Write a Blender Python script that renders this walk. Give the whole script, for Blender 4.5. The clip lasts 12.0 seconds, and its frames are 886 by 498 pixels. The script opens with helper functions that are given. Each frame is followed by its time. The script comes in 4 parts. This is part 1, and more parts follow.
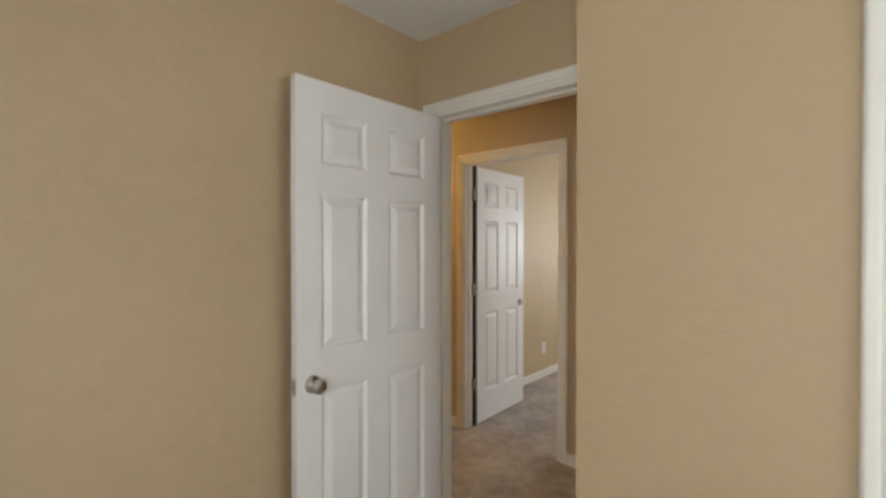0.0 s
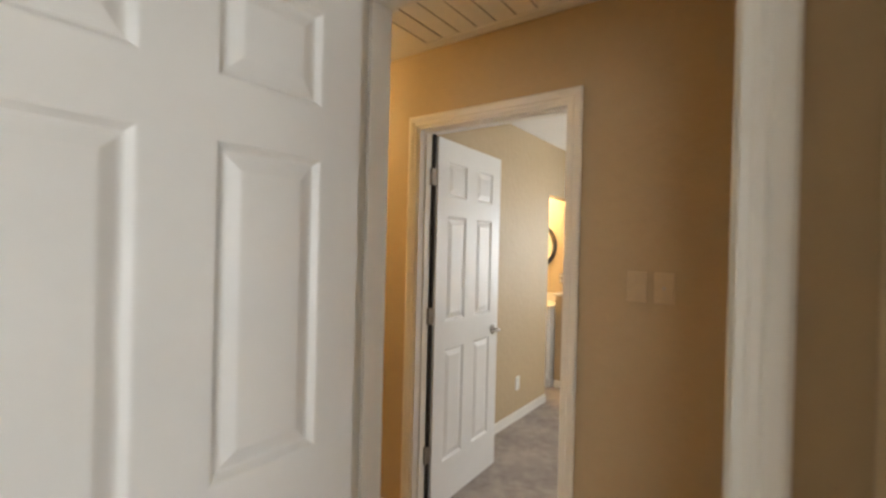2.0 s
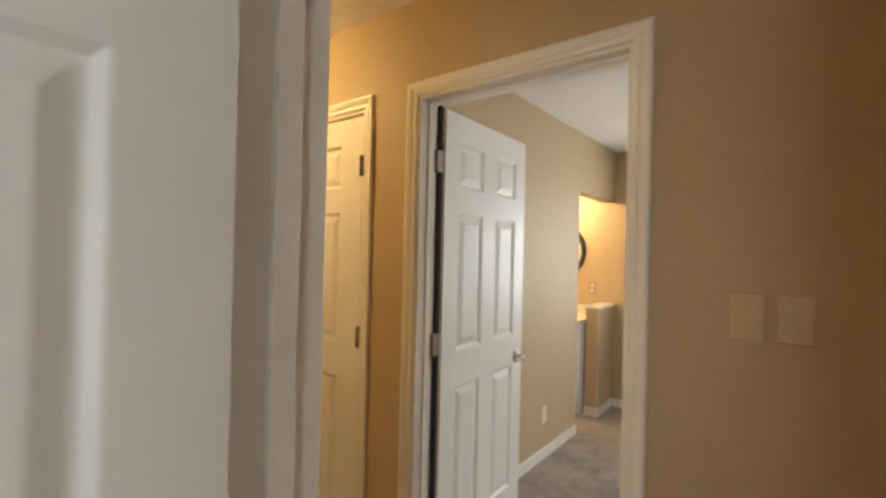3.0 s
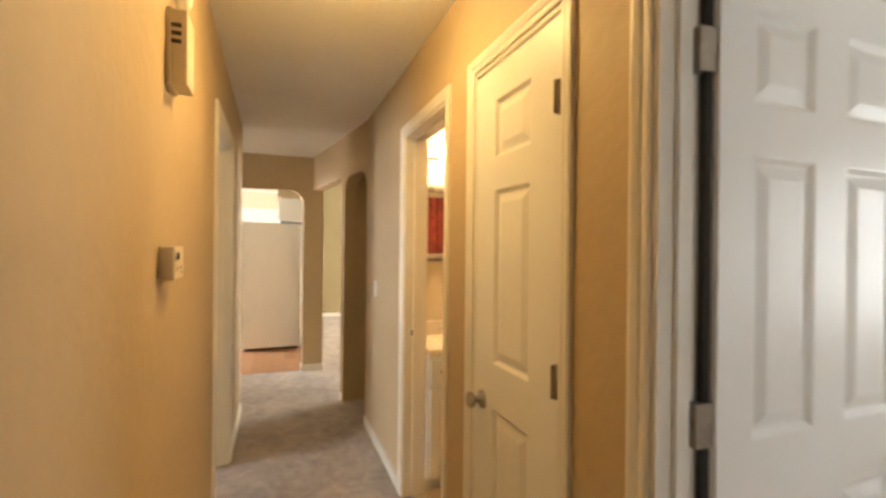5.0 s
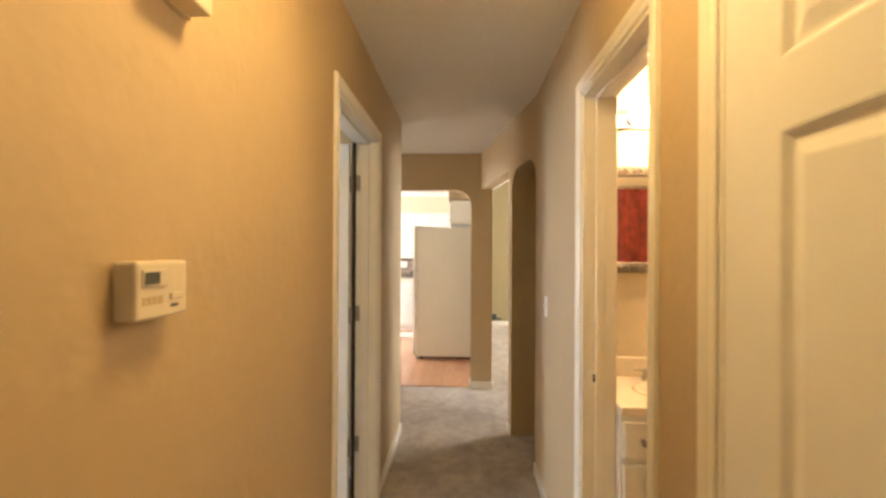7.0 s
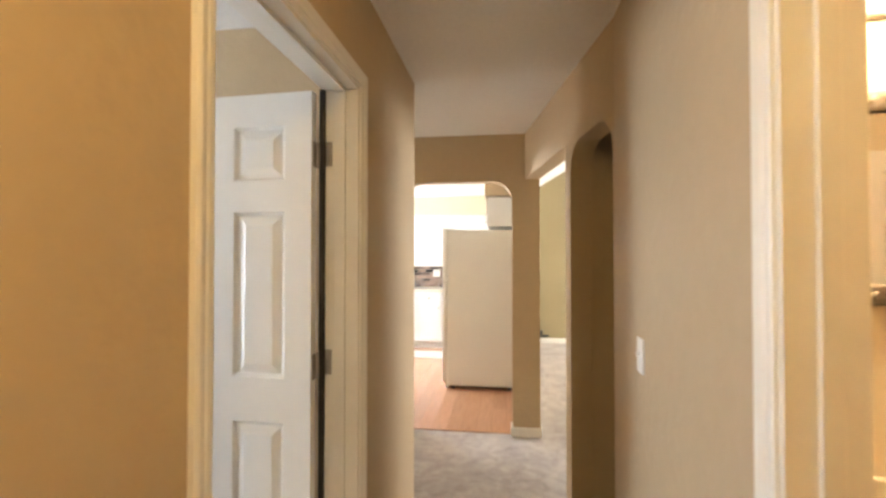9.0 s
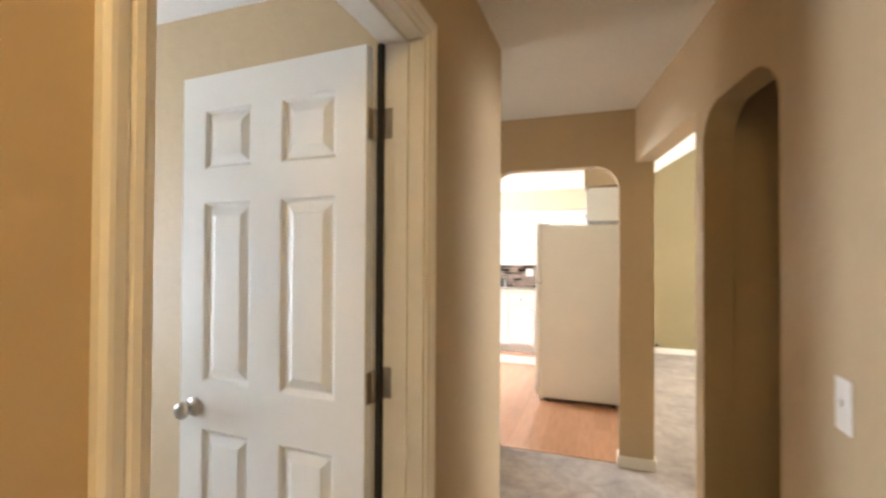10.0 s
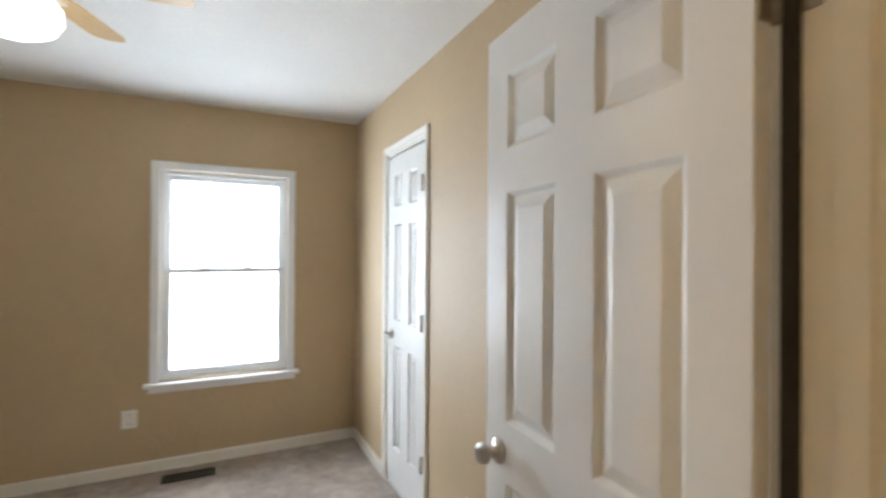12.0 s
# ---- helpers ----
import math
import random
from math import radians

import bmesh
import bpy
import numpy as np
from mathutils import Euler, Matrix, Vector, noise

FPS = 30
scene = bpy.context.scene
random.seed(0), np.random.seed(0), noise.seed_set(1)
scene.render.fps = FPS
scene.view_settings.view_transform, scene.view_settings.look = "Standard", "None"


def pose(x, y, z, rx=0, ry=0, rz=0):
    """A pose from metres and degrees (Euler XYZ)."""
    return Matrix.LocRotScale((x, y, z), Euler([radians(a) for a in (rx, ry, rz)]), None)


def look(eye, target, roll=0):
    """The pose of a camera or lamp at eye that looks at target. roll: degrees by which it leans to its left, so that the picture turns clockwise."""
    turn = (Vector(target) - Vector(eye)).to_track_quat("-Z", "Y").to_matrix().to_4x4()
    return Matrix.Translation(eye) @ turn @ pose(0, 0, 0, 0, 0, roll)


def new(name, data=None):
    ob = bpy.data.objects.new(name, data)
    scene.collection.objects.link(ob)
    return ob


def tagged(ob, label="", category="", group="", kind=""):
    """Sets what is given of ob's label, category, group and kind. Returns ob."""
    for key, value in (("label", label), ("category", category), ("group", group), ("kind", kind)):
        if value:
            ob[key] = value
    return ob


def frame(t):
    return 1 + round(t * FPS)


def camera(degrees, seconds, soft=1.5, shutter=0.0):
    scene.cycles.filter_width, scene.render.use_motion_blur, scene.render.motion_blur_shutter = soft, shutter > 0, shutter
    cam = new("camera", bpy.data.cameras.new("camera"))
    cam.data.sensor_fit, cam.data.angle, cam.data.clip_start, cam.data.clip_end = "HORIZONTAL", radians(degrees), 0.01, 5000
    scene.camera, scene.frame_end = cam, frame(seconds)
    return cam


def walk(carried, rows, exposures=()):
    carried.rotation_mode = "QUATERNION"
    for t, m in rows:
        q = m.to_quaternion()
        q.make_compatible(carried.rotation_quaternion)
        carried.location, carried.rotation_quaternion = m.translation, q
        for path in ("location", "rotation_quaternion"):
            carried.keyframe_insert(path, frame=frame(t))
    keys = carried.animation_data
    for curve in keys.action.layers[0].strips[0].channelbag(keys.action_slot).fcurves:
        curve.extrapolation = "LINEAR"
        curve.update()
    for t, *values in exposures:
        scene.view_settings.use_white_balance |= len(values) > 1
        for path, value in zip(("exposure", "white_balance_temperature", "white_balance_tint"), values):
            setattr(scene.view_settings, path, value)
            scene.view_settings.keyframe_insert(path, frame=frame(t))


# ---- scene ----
cam = camera(88.3, 12.0, soft=2.7, shutter=0.5)
PATH = [
    (0, (0.311, 0.223, 1.424), (-1.005, 1.73, 1.404), 0.0),
    (0.5, (0.116, 0.445, 1.431), (-1.157, 1.988, 1.41), 0.4),
    (1, (-0.057, 0.673, 1.434), (-1.294, 2.244, 1.415), 0.4),
    (1.5, (-0.225, 0.909, 1.437), (-1.428, 2.507, 1.422), 0.8),
    (2, (-0.382, 1.141, 1.443), (-1.554, 2.761, 1.433), 1.4),
    (2.5, (-0.539, 1.38, 1.447), (-1.706, 3.004, 1.451), 1.4),
    (2.7, (-0.604, 1.484, 1.455), (-1.786, 3.097, 1.459), 1.4),
    (4.3, (-1.006, 2.065, 1.415), (-2.65, 3.204, 1.425), 0.6),
    (4.5, (-1.044, 2.115, 1.429), (-2.764, 3.134, 1.423), 0.3),
    (5, (-1.182, 2.276, 1.415), (-3.059, 2.966, 1.413), 0.6),
    (5.5, (-1.322, 2.385, 1.421), (-3.281, 2.787, 1.405), 0.9),
    (6, (-1.488, 2.443, 1.427), (-3.478, 2.633, 1.398), 1.2),
    (6.5, (-1.656, 2.486, 1.433), (-3.656, 2.501, 1.401), 1.3),
    (7, (-1.864, 2.496, 1.432), (-3.862, 2.407, 1.438), 0.3),
    (7.2, (-1.969, 2.489, 1.431), (-3.965, 2.37, 1.449), -0.2),
    (9, (-2.877, 2.52, 1.447), (-4.859, 2.25, 1.479), 0.0),
    (9.5, (-3.089, 2.509, 1.45), (-5.045, 2.093, 1.473), -0.1),
    (10, (-3.257, 2.479, 1.436), (-5.143, 1.813, 1.462), 0.3),
    (10.5, (-3.388, 2.435, 1.433), (-5.145, 1.479, 1.438), 1.0),
    (11, (-3.492, 2.415, 1.435), (-5.042, 1.152, 1.414), 1.2),
    (11.5, (-3.626, 2.309, 1.449), (-4.882, 0.753, 1.451), 0.4),
    (12, (-3.748, 2.213, 1.451), (-4.631, 0.418, 1.462), 0.4),
]
EXPOSURES = [(0.0, -0.12, 6550, 10), (1.0, 0.06, 6650, 10), (2.0, 0.14, 6700, 10), (2.7, 0.0, 6750, 10), (4.3, 0.06, 6750, 10), (5.5, 0.10, 6900, 10), (7.0, 0.08, 6550, 10),
             (9.0, 0.20, 6150, 10), (10.0, 0.16, 6100, 10), (11.0, -0.08, 6050, 10), (12.0, -0.36, 6100, 10)]
walk(cam, [(t, look(eye, target, roll)) for t, eye, target, roll in PATH], EXPOSURES)

# ---- world and light ----
world = bpy.data.worlds.new("world")
scene.world = world
world.use_nodes = True
wn = world.node_tree
sky = wn.nodes.new("ShaderNodeTexSky")
sky.sky_type, sky.sun_disc = "NISHITA", False
sky.sun_elevation, sky.sun_rotation = radians(66), radians(270)
wn.nodes["Background"].inputs[1].default_value = 0.15
wn.links.new(sky.outputs[0], wn.nodes["Background"].inputs[0])
sun = new("sun", bpy.data.lights.new("sun", "SUN"))
sun.data.energy, sun.data.angle, sun.data.color = 3.0, radians(0.6), (1, 0.95, 0.87)
sun.matrix_world = look((0, 0, 10), (3.1, 0.1, 3.0))


def window_light(name, at, target, w, h, watts, color=(0.90, 0.95, 1.0)):
    """An area lamp: the sky's light or added fill in a window's opening, or the hall lamp's glow."""
    lamp = new(name, bpy.data.lights.new(name, "AREA"))
    lamp.data.shape, lamp.data.size, lamp.data.size_y = "RECTANGLE", w, h
    lamp.data.energy, lamp.data.color = watts, color
    lamp.matrix_world = look(at, target)
    return lamp


def bulb(name, at, watts, radius, color=(1.0, 0.66, 0.33)):
    lamp = new(name, bpy.data.lights.new(name, "POINT"))
    lamp.data.energy, lamp.data.shadow_soft_size, lamp.data.color = watts, radius, color
    lamp.matrix_world = pose(*at)
    return lamp


# east lamp is added fill that brightens the west wall and door
window_light("added_fill_bedroom_one", (2.30, 0.55, 1.33), (0, 0.55, 1.33), 1.4, 1.3, 18)
window_light("skylight_bedroom_one_south", (0.75, -1.445, 1.33), (0.75, 0, 1.33), 1.3, 1.3, 24)
window_light("skylight_bedroom_two", (-1.05, 6.30, 1.35), (-1.05, 5, 1.35), 1.2, 1.1, 24)
window_light("skylight_bedroom_two_side", (1.36, 4.5, 1.35), (0, 4.5, 1.35), 1.2, 1.2, 15)
window_light("skylight_bedroom_three", (-3.803, -1.445, 1.292), (-3.803, 0, 1.292), 0.78, 1.37, 66, (0.82, 0.91, 1.0))
window_light("skylight_kitchen", (-9.2, -1.50, 1.5), (-9.2, 0, 1.5), 2.0, 1.4, 300)
# warm tint on the window lamp imitates light bounced off walls and floor
window_light("skylight_living", (-8.4, 7.15, 1.5), (-8.4, 5, 1.5), 2.4, 1.6, 190, (1.0, 0.94, 0.84))
# passage lamp is added warm fill that brightens the end of the hall
window_light("added_warm_fill_passage", (-6.05, -1.50, 1.5), (-6.05, 0, 1.5), 0.9, 1.3, 30, (1.0, 0.90, 0.76))
hall_glow = window_light("hall_lamp_glow", (-2.73, 2.47, 2.322), (-2.73, 2.4701, 0), 0.24, 0.24, 6.0, (1.0, 0.655, 0.235))
hall_glow.data.shape = "DISK"
bulb("hall_bulb", (-2.73, 2.47, 2.355), 16.5, 0.06, (1.0, 0.655, 0.235))
bulb("bath_bulb_a", (-3.93, 3.38, 2.06), 26, 0.05)
bulb("bath_bulb_b", (-3.93, 3.68, 2.06), 26, 0.05)
bulb("nook_bulb", (-2.72, 5.72, 2.06), 48, 0.06, (1.0, 0.74, 0.40))
bulb("fan_bulb", (-3.20, 0.46, 2.14), 4, 0.06, (1.0, 0.85, 0.65))

# ---- materials ----


def material(name, color, rough=0.5, metal=0.0, vary=0.08, scale=3.0, bump=0.0, bump_scale=60.0, grain=(1, 1, 1), fine=0.04, emit=None, spread=0.0):
    """Colour with broad stains and fine grain, and a fine relief."""
    m = bpy.data.materials.new(name)
    m.use_nodes = True
    n, l = m.node_tree.nodes, m.node_tree.links
    b = n["Principled BSDF"]
    b.inputs["Roughness"].default_value, b.inputs["Metallic"].default_value = rough, metal
    tc, mp = n.new("ShaderNodeTexCoord"), n.new("ShaderNodeMapping")
    mp.inputs["Scale"].default_value = grain
    l.new(tc.outputs["Object"], mp.inputs[0])
    broad, small = n.new("ShaderNodeTexNoise"), n.new("ShaderNodeTexNoise")
    broad.inputs["Scale"].default_value, broad.inputs["Detail"].default_value = scale, 3
    small.inputs["Scale"].default_value, small.inputs["Detail"].default_value = bump_scale, 2
    l.new(mp.outputs[0], broad.inputs["Vector"]), l.new(mp.outputs[0], small.inputs["Vector"])
    last = None
    terms = [(broad.outputs["Fac"], vary), (small.outputs["Fac"], fine)]
    if spread:
        info = n.new("ShaderNodeObjectInfo")
        terms.append((info.outputs["Random"], spread))
    for out, amount in terms:
        r = n.new("ShaderNodeMapRange")
        r.inputs["From Min"].default_value, r.inputs["From Max"].default_value = 0.25, 0.75
        r.inputs["To Min"].default_value, r.inputs["To Max"].default_value = 1 - amount, 1 + amount
        r.clamp = False
        l.new(out, r.inputs["Value"])
        if last is None:
            last = r.outputs[0]
        else:
            mul = n.new("ShaderNodeMath")
            mul.operation = "MULTIPLY"
            l.new(last, mul.inputs[0]), l.new(r.outputs[0], mul.inputs[1])
            last = mul.outputs[0]
    mix = n.new("ShaderNodeVectorMath")
    mix.operation = "SCALE"
    mix.inputs[0].default_value = color
    l.new(last, mix.inputs["Scale"])
    l.new(mix.outputs[0], b.inputs["Base Color"])
    if bump:
        bn = n.new("ShaderNodeBump")
        bn.inputs["Strength"].default_value, bn.inputs["Distance"].default_value = bump, 0.004
        l.new(small.outputs["Fac"], bn.inputs["Height"])
        l.new(bn.outputs[0], b.inputs["Normal"])
    if emit:
        b.inputs["Emission Color"].default_value, b.inputs["Emission Strength"].default_value = (*emit[0], 1), emit[1]
    return m


TAN = material("tan_wall_paint", (0.49, 0.372, 0.224), 0.6, vary=0.05, scale=1.3, bump=0.75, bump_scale=21, fine=0.02)
CREAM = material("cream_wall_paint", (0.66, 0.58, 0.42), 0.6, vary=0.04, scale=1.5, bump=0.2, bump_scale=38, fine=0.02)
CEIL = material("white_ceiling_paint", (0.80, 0.79, 0.76), 0.75, vary=0.03, scale=2, bump=0.3, bump_scale=55, fine=0.03)
WHITE = material("white_semigloss_paint", (0.78, 0.77, 0.74), 0.33, vary=0.02, scale=4, bump=0.03, bump_scale=25, fine=0.01)
TRIM = material("white_trim_paint", (0.78, 0.75, 0.68), 0.35, vary=0.03, scale=5, bump=0.04, bump_scale=30, fine=0.015)
VINYL = material("white_window_vinyl", (0.80, 0.82, 0.83), 0.4, vary=0.02, scale=6, fine=0.01)
NICKEL = material("satin_nickel", (0.48, 0.45, 0.41), 0.28, metal=1.0, vary=0.06, scale=30, fine=0.03)
BRONZE = material("dull_hinge_metal", (0.36, 0.32, 0.27), 0.42, metal=1.0, vary=0.12, scale=30, fine=0.05)
DARK = material("dark_vent_shade", (0.03, 0.027, 0.025), 0.8)
LAMINATE = material("orange_oak_laminate", (0.46, 0.235, 0.125), 0.20, vary=0.14, scale=7, bump=0.04, bump_scale=60, grain=(0.6, 8, 8), fine=0.08, spread=0.05)
PLASTIC = material("almond_plastic", (0.70, 0.62, 0.48), 0.45, vary=0.03, scale=20, fine=0.02)
PLATE = material("white_plastic", (0.80, 0.79, 0.76), 0.4, vary=0.02, scale=20, fine=0.01)
LCD = material("grey_display", (0.10, 0.11, 0.10), 0.2, vary=0.1, scale=60)
FRIDGE = material("white_fridge_enamel", (0.74, 0.71, 0.66), 0.42, vary=0.03, scale=3, bump=0.06, bump_scale=220, fine=0.02)
CABINET = material("white_cabinet_paint", (0.78, 0.77, 0.75), 0.4, vary=0.03, scale=4, fine=0.01)
MARBLE = material("cultured_marble", (0.80, 0.73, 0.60), 0.2, vary=0.06, scale=5, fine=0.02)
TILE = material("brown_glass_tile", (0.16, 0.11, 0.085), 0.25, vary=0.15, scale=12, fine=0.05, spread=0.5)
GROUT = material("pale_grout", (0.55, 0.50, 0.45), 0.8)
VINYLFLOOR = material("beige_vinyl_floor", (0.52, 0.43, 0.31), 0.4, vary=0.10, scale=9, bump=0.05, bump_scale=60, fine=0.05)
RED = material("red_damask_cloth", (0.23, 0.038, 0.027), 0.75, vary=0.45, scale=16, bump=0.3, bump_scale=120, fine=0.15)
PEWTER = material("carved_pewter_frame", (0.20, 0.17, 0.14), 0.45, metal=0.6, vary=0.35, scale=35, bump=0.6, bump_scale=90, fine=0.3)
MIRROR = material("mirror_silver", (0.92, 0.92, 0.92), 0.01, metal=1.0, vary=0.0, fine=0.0)
BLADE = material("light_maple_blade", (0.60, 0.42, 0.22), 0.4, vary=0.15, scale=6, grain=(1, 10, 1), fine=0.06)
GLOBE = material("lit_frosted_glass", (0.9, 0.88, 0.8), 0.4, vary=0.0, fine=0.0, emit=((1.0, 0.93, 0.80), 5.0))
AMBER = material("lit_alabaster_glass", (0.9, 0.8, 0.6), 0.4, vary=0.05, fine=0.0, emit=((1.0, 0.80, 0.50), 4.0))
MAT = material("beige_floor_mat", (0.55, 0.50, 0.42), 0.9, vary=0.15, scale=14, bump=0.4, bump_scale=150, fine=0.1)
OLIVE = material("olive_tan_wall_paint", (0.30, 0.24, 0.125), 0.65, vary=0.06, scale=1.2, bump=0.2, bump_scale=38, fine=0.02)
# black for real dark parts and for the shade painted into holes
BLACK = material("black_plastic_and_hole_shade", (0.03, 0.03, 0.03), 0.4, vary=0.1)
PAINTED = material("painted_over_plastic", (0.57, 0.44, 0.27), 0.35, vary=0.04, scale=20)
# near-black brown, for painted hinge-gap shade and for the floor register
SHADE_AND_REGISTER = material("gap_shade_and_register_brown", (0.02, 0.016, 0.012), 0.8, vary=0.1)
GRASS = material("dry_lawn", (0.20, 0.22, 0.10), 0.9, vary=0.3, scale=0.6, fine=0.2)


def carpet_material():
    m = bpy.data.materials.new("grey_brown_carpet")
    m.use_nodes = True
    n, l = m.node_tree.nodes, m.node_tree.links
    b = n["Principled BSDF"]
    b.inputs["Roughness"].default_value = 0.95
    b.inputs["Sheen Weight"].default_value = 0.25
    tc = n.new("ShaderNodeTexCoord")
    layers = []
    for size, detail in ((3.2, 4), (14, 5), (240, 3)):
        t = n.new("ShaderNodeTexNoise")
        t.inputs["Scale"].default_value, t.inputs["Detail"].default_value, t.inputs["Distortion"].default_value = size, detail, 0.6
        l.new(tc.outputs["Object"], t.inputs["Vector"])
        layers.append(t)
    a = n.new("ShaderNodeMath"); a.operation = "MULTIPLY"; a.inputs[1].default_value = 0.40
    l.new(layers[0].outputs["Fac"], a.inputs[0])
    c = n.new("ShaderNodeMath"); c.operation = "MULTIPLY_ADD"; c.inputs[1].default_value = 0.35
    l.new(layers[1].outputs["Fac"], c.inputs[0]); l.new(a.outputs[0], c.inputs[2])
    d = n.new("ShaderNodeMath"); d.operation = "MULTIPLY_ADD"; d.inputs[1].default_value = 0.35
    l.new(layers[2].outputs["Fac"], d.inputs[0]); l.new(c.outputs[0], d.inputs[2])
    ramp = n.new("ShaderNodeValToRGB")
    ramp.color_ramp.elements[0].position, ramp.color_ramp.elements[1].position = 0.38, 0.70
    ramp.color_ramp.elements[0].color = (0.19, 0.150, 0.120, 1)
    ramp.color_ramp.elements[1].color = (0.48, 0.40, 0.33, 1)
    l.new(d.outputs[0], ramp.inputs[0]); l.new(ramp.outputs[0], b.inputs["Base Color"])
    bn = n.new("ShaderNodeBump")
    bn.inputs["Strength"].default_value, bn.inputs["Distance"].default_value = 0.8, 0.01
    l.new(d.outputs[0], bn.inputs["Height"]); l.new(bn.outputs[0], b.inputs["Normal"])
    return m


CARPET = carpet_material()


def glass_material():
    m = bpy.data.materials.new("clear_glass")
    m.use_nodes = True
    b = m.node_tree.nodes["Principled BSDF"]
    b.inputs["Transmission Weight"].default_value, b.inputs["Roughness"].default_value, b.inputs["IOR"].default_value = 1.0, 0.0, 1.05
    return m


GLASS = glass_material()

# ---- mesh helpers ----


def box(bm, lo, hi, bevel=0.0):
    lo, hi = [min(a, b) for a, b in zip(lo, hi)], [max(a, b) for a, b in zip(lo, hi)]
    size = [b - a for a, b in zip(lo, hi)]
    made = bmesh.ops.create_cube(bm, size=1, matrix=Matrix.Translation([(a + b) / 2 for a, b in zip(lo, hi)]) @ Matrix.Diagonal((*size, 1)))
    if bevel:
        edges = list({e for v in made["verts"] for e in v.link_edges})
        bmesh.ops.bevel(bm, geom=edges, offset=min(bevel, min(size) * 0.45), segments=2, profile=0.5, affect="EDGES")
    return bm


def boxes(*items, bevel=0.0):
    bm = bmesh.new()
    for lo, hi in items:
        box(bm, lo, hi, bevel)
    return bm


def lathe(profile, steps=24, m=Matrix()):
    """A body of revolution about z from (radius, height) pairs, in the pose m."""
    bm = bmesh.new()
    rings = []
    for r, h in profile:
        rings.append([bm.verts.new(m @ Vector((r * math.cos(2 * math.pi * k / steps), r * math.sin(2 * math.pi * k / steps), h))) for k in range(steps)])
    for a, b in zip(rings, rings[1:]):
        for k in range(steps):
            bm.faces.new((a[k], a[(k + 1) % steps], b[(k + 1) % steps], b[k]))
    for ring, h in ((rings[0], profile[0]), (rings[-1], profile[-1])):
        if h[0] > 0.0015:
            bm.faces.new(ring)
    bmesh.ops.remove_doubles(bm, verts=bm.verts, dist=1e-5)
    bmesh.ops.recalc_face_normals(bm, faces=bm.faces)
    return bm


def prism(outline, depth, axis="y", start=0.0):
    """An outline of (u, z) pairs pushed along v, from start to start + depth."""
    bm = bmesh.new()
    a = [bm.verts.new((u, start, z)) for u, z in outline]
    b = [bm.verts.new((u, start + depth, z)) for u, z in outline]
    bm.faces.new(a), bm.faces.new(b)
    for k in range(len(a)):
        j = (k + 1) % len(a)
        bm.faces.new((a[k], a[j], b[j], b[k]))
    bmesh.ops.recalc_face_normals(bm, faces=bm.faces)
    return bm


def part(name, bm, mat, parent=None, label="", smooth=False):
    me = bpy.data.meshes.new(name)
    if smooth:
        for f in bm.faces:
            f.smooth = True
    bm.to_mesh(me)
    bm.free()
    me.materials.append(mat)
    ob = new(name, me)
    if parent is not None:
        ob.parent = parent
    if label:
        ob["label"] = label
    return ob


def thing(name, m, label, category, group="", kind=""):
    ob = new(name)
    ob.empty_display_size = 0.1
    ob.matrix_basis = m
    return tagged(ob, label, category, group, kind)


def structure(name, bm, mat, label, category):
    return tagged(part(name, bm, mat), label, category, kind="structure")


CEILING, SOUTH, NORTH_HALL, SOUTH_HALL = 2.44, -1.30, 2.967, 2.005
DOOR_H, HEAD, CASE = 2.03, 2.06, 0.052


def wall_cells(bm, u0, u1, z0, z1, v0, v1, holes, along="x"):
    """A wall as butted blocks round its openings (u0, u1, z0, z1)."""
    us = sorted({u0, u1, *(h[0] for h in holes), *(h[1] for h in holes)})
    for a, b in zip(us, us[1:]):
        mid, z = (a + b) / 2, z0
        for h in sorted((h for h in holes if h[0] < mid < h[1]), key=lambda h: h[2]):
            if h[2] > z:
                spans = (z, h[2])
                box(bm, (a, v0, spans[0]) if along == "x" else (v0, a, spans[0]), (b, v1, spans[1]) if along == "x" else (v1, b, spans[1]))
            z = h[3]
        if z < z1:
            box(bm, (a, v0, z) if along == "x" else (v0, a, z), (b, v1, z1) if along == "x" else (v1, b, z1))
    return bm


def wall(name, u0, u1, v0, v1, holes=(), along="x", mat=None, z0=0.0, z1=CEILING, label="tan painted drywall with a fine orange-peel texture"):
    return structure(name, wall_cells(bmesh.new(), u0, u1, z0, z1, v0, v1, holes, along), mat or TAN, label, "wall")


def arch_outline(u0, u1, top, radius, steps=10):
    """The lower edge of the wall over an arched opening, left to right."""
    pts = []
    for k in range(steps + 1):
        a = math.pi - k * math.pi / 2 / steps
        pts.append((u0 + radius + radius * math.cos(a), top - radius + radius * math.sin(a)))
    for k in range(steps + 1):
        a = math.pi / 2 - k * math.pi / 2 / steps
        pts.append((u1 - radius + radius * math.cos(a), top - radius + radius * math.sin(a)))
    return pts


def arch_head(bm, u0, u1, top, radius, z1, v0, v1):
    """The wall over an arched opening, slice by slice."""
    pts = arch_outline(u0, u1, top, radius)
    for (ua, za), (ub, zb) in zip(pts, pts[1:]):
        if ub - ua < 1e-6:
            continue
        va = [bm.verts.new(c) for c in ((ua, v0, za), (ub, v0, zb), (ub, v0, z1), (ua, v0, z1))]
        vb = [bm.verts.new(c) for c in ((ua, v1, za), (ub, v1, zb), (ub, v1, z1), (ua, v1, z1))]
        bm.faces.new(va[::-1]), bm.faces.new(vb)
        bm.faces.new((va[0], va[1], vb[1], vb[0]))
        bm.faces.new((va[2], va[3], vb[3], vb[2]))
    return bm


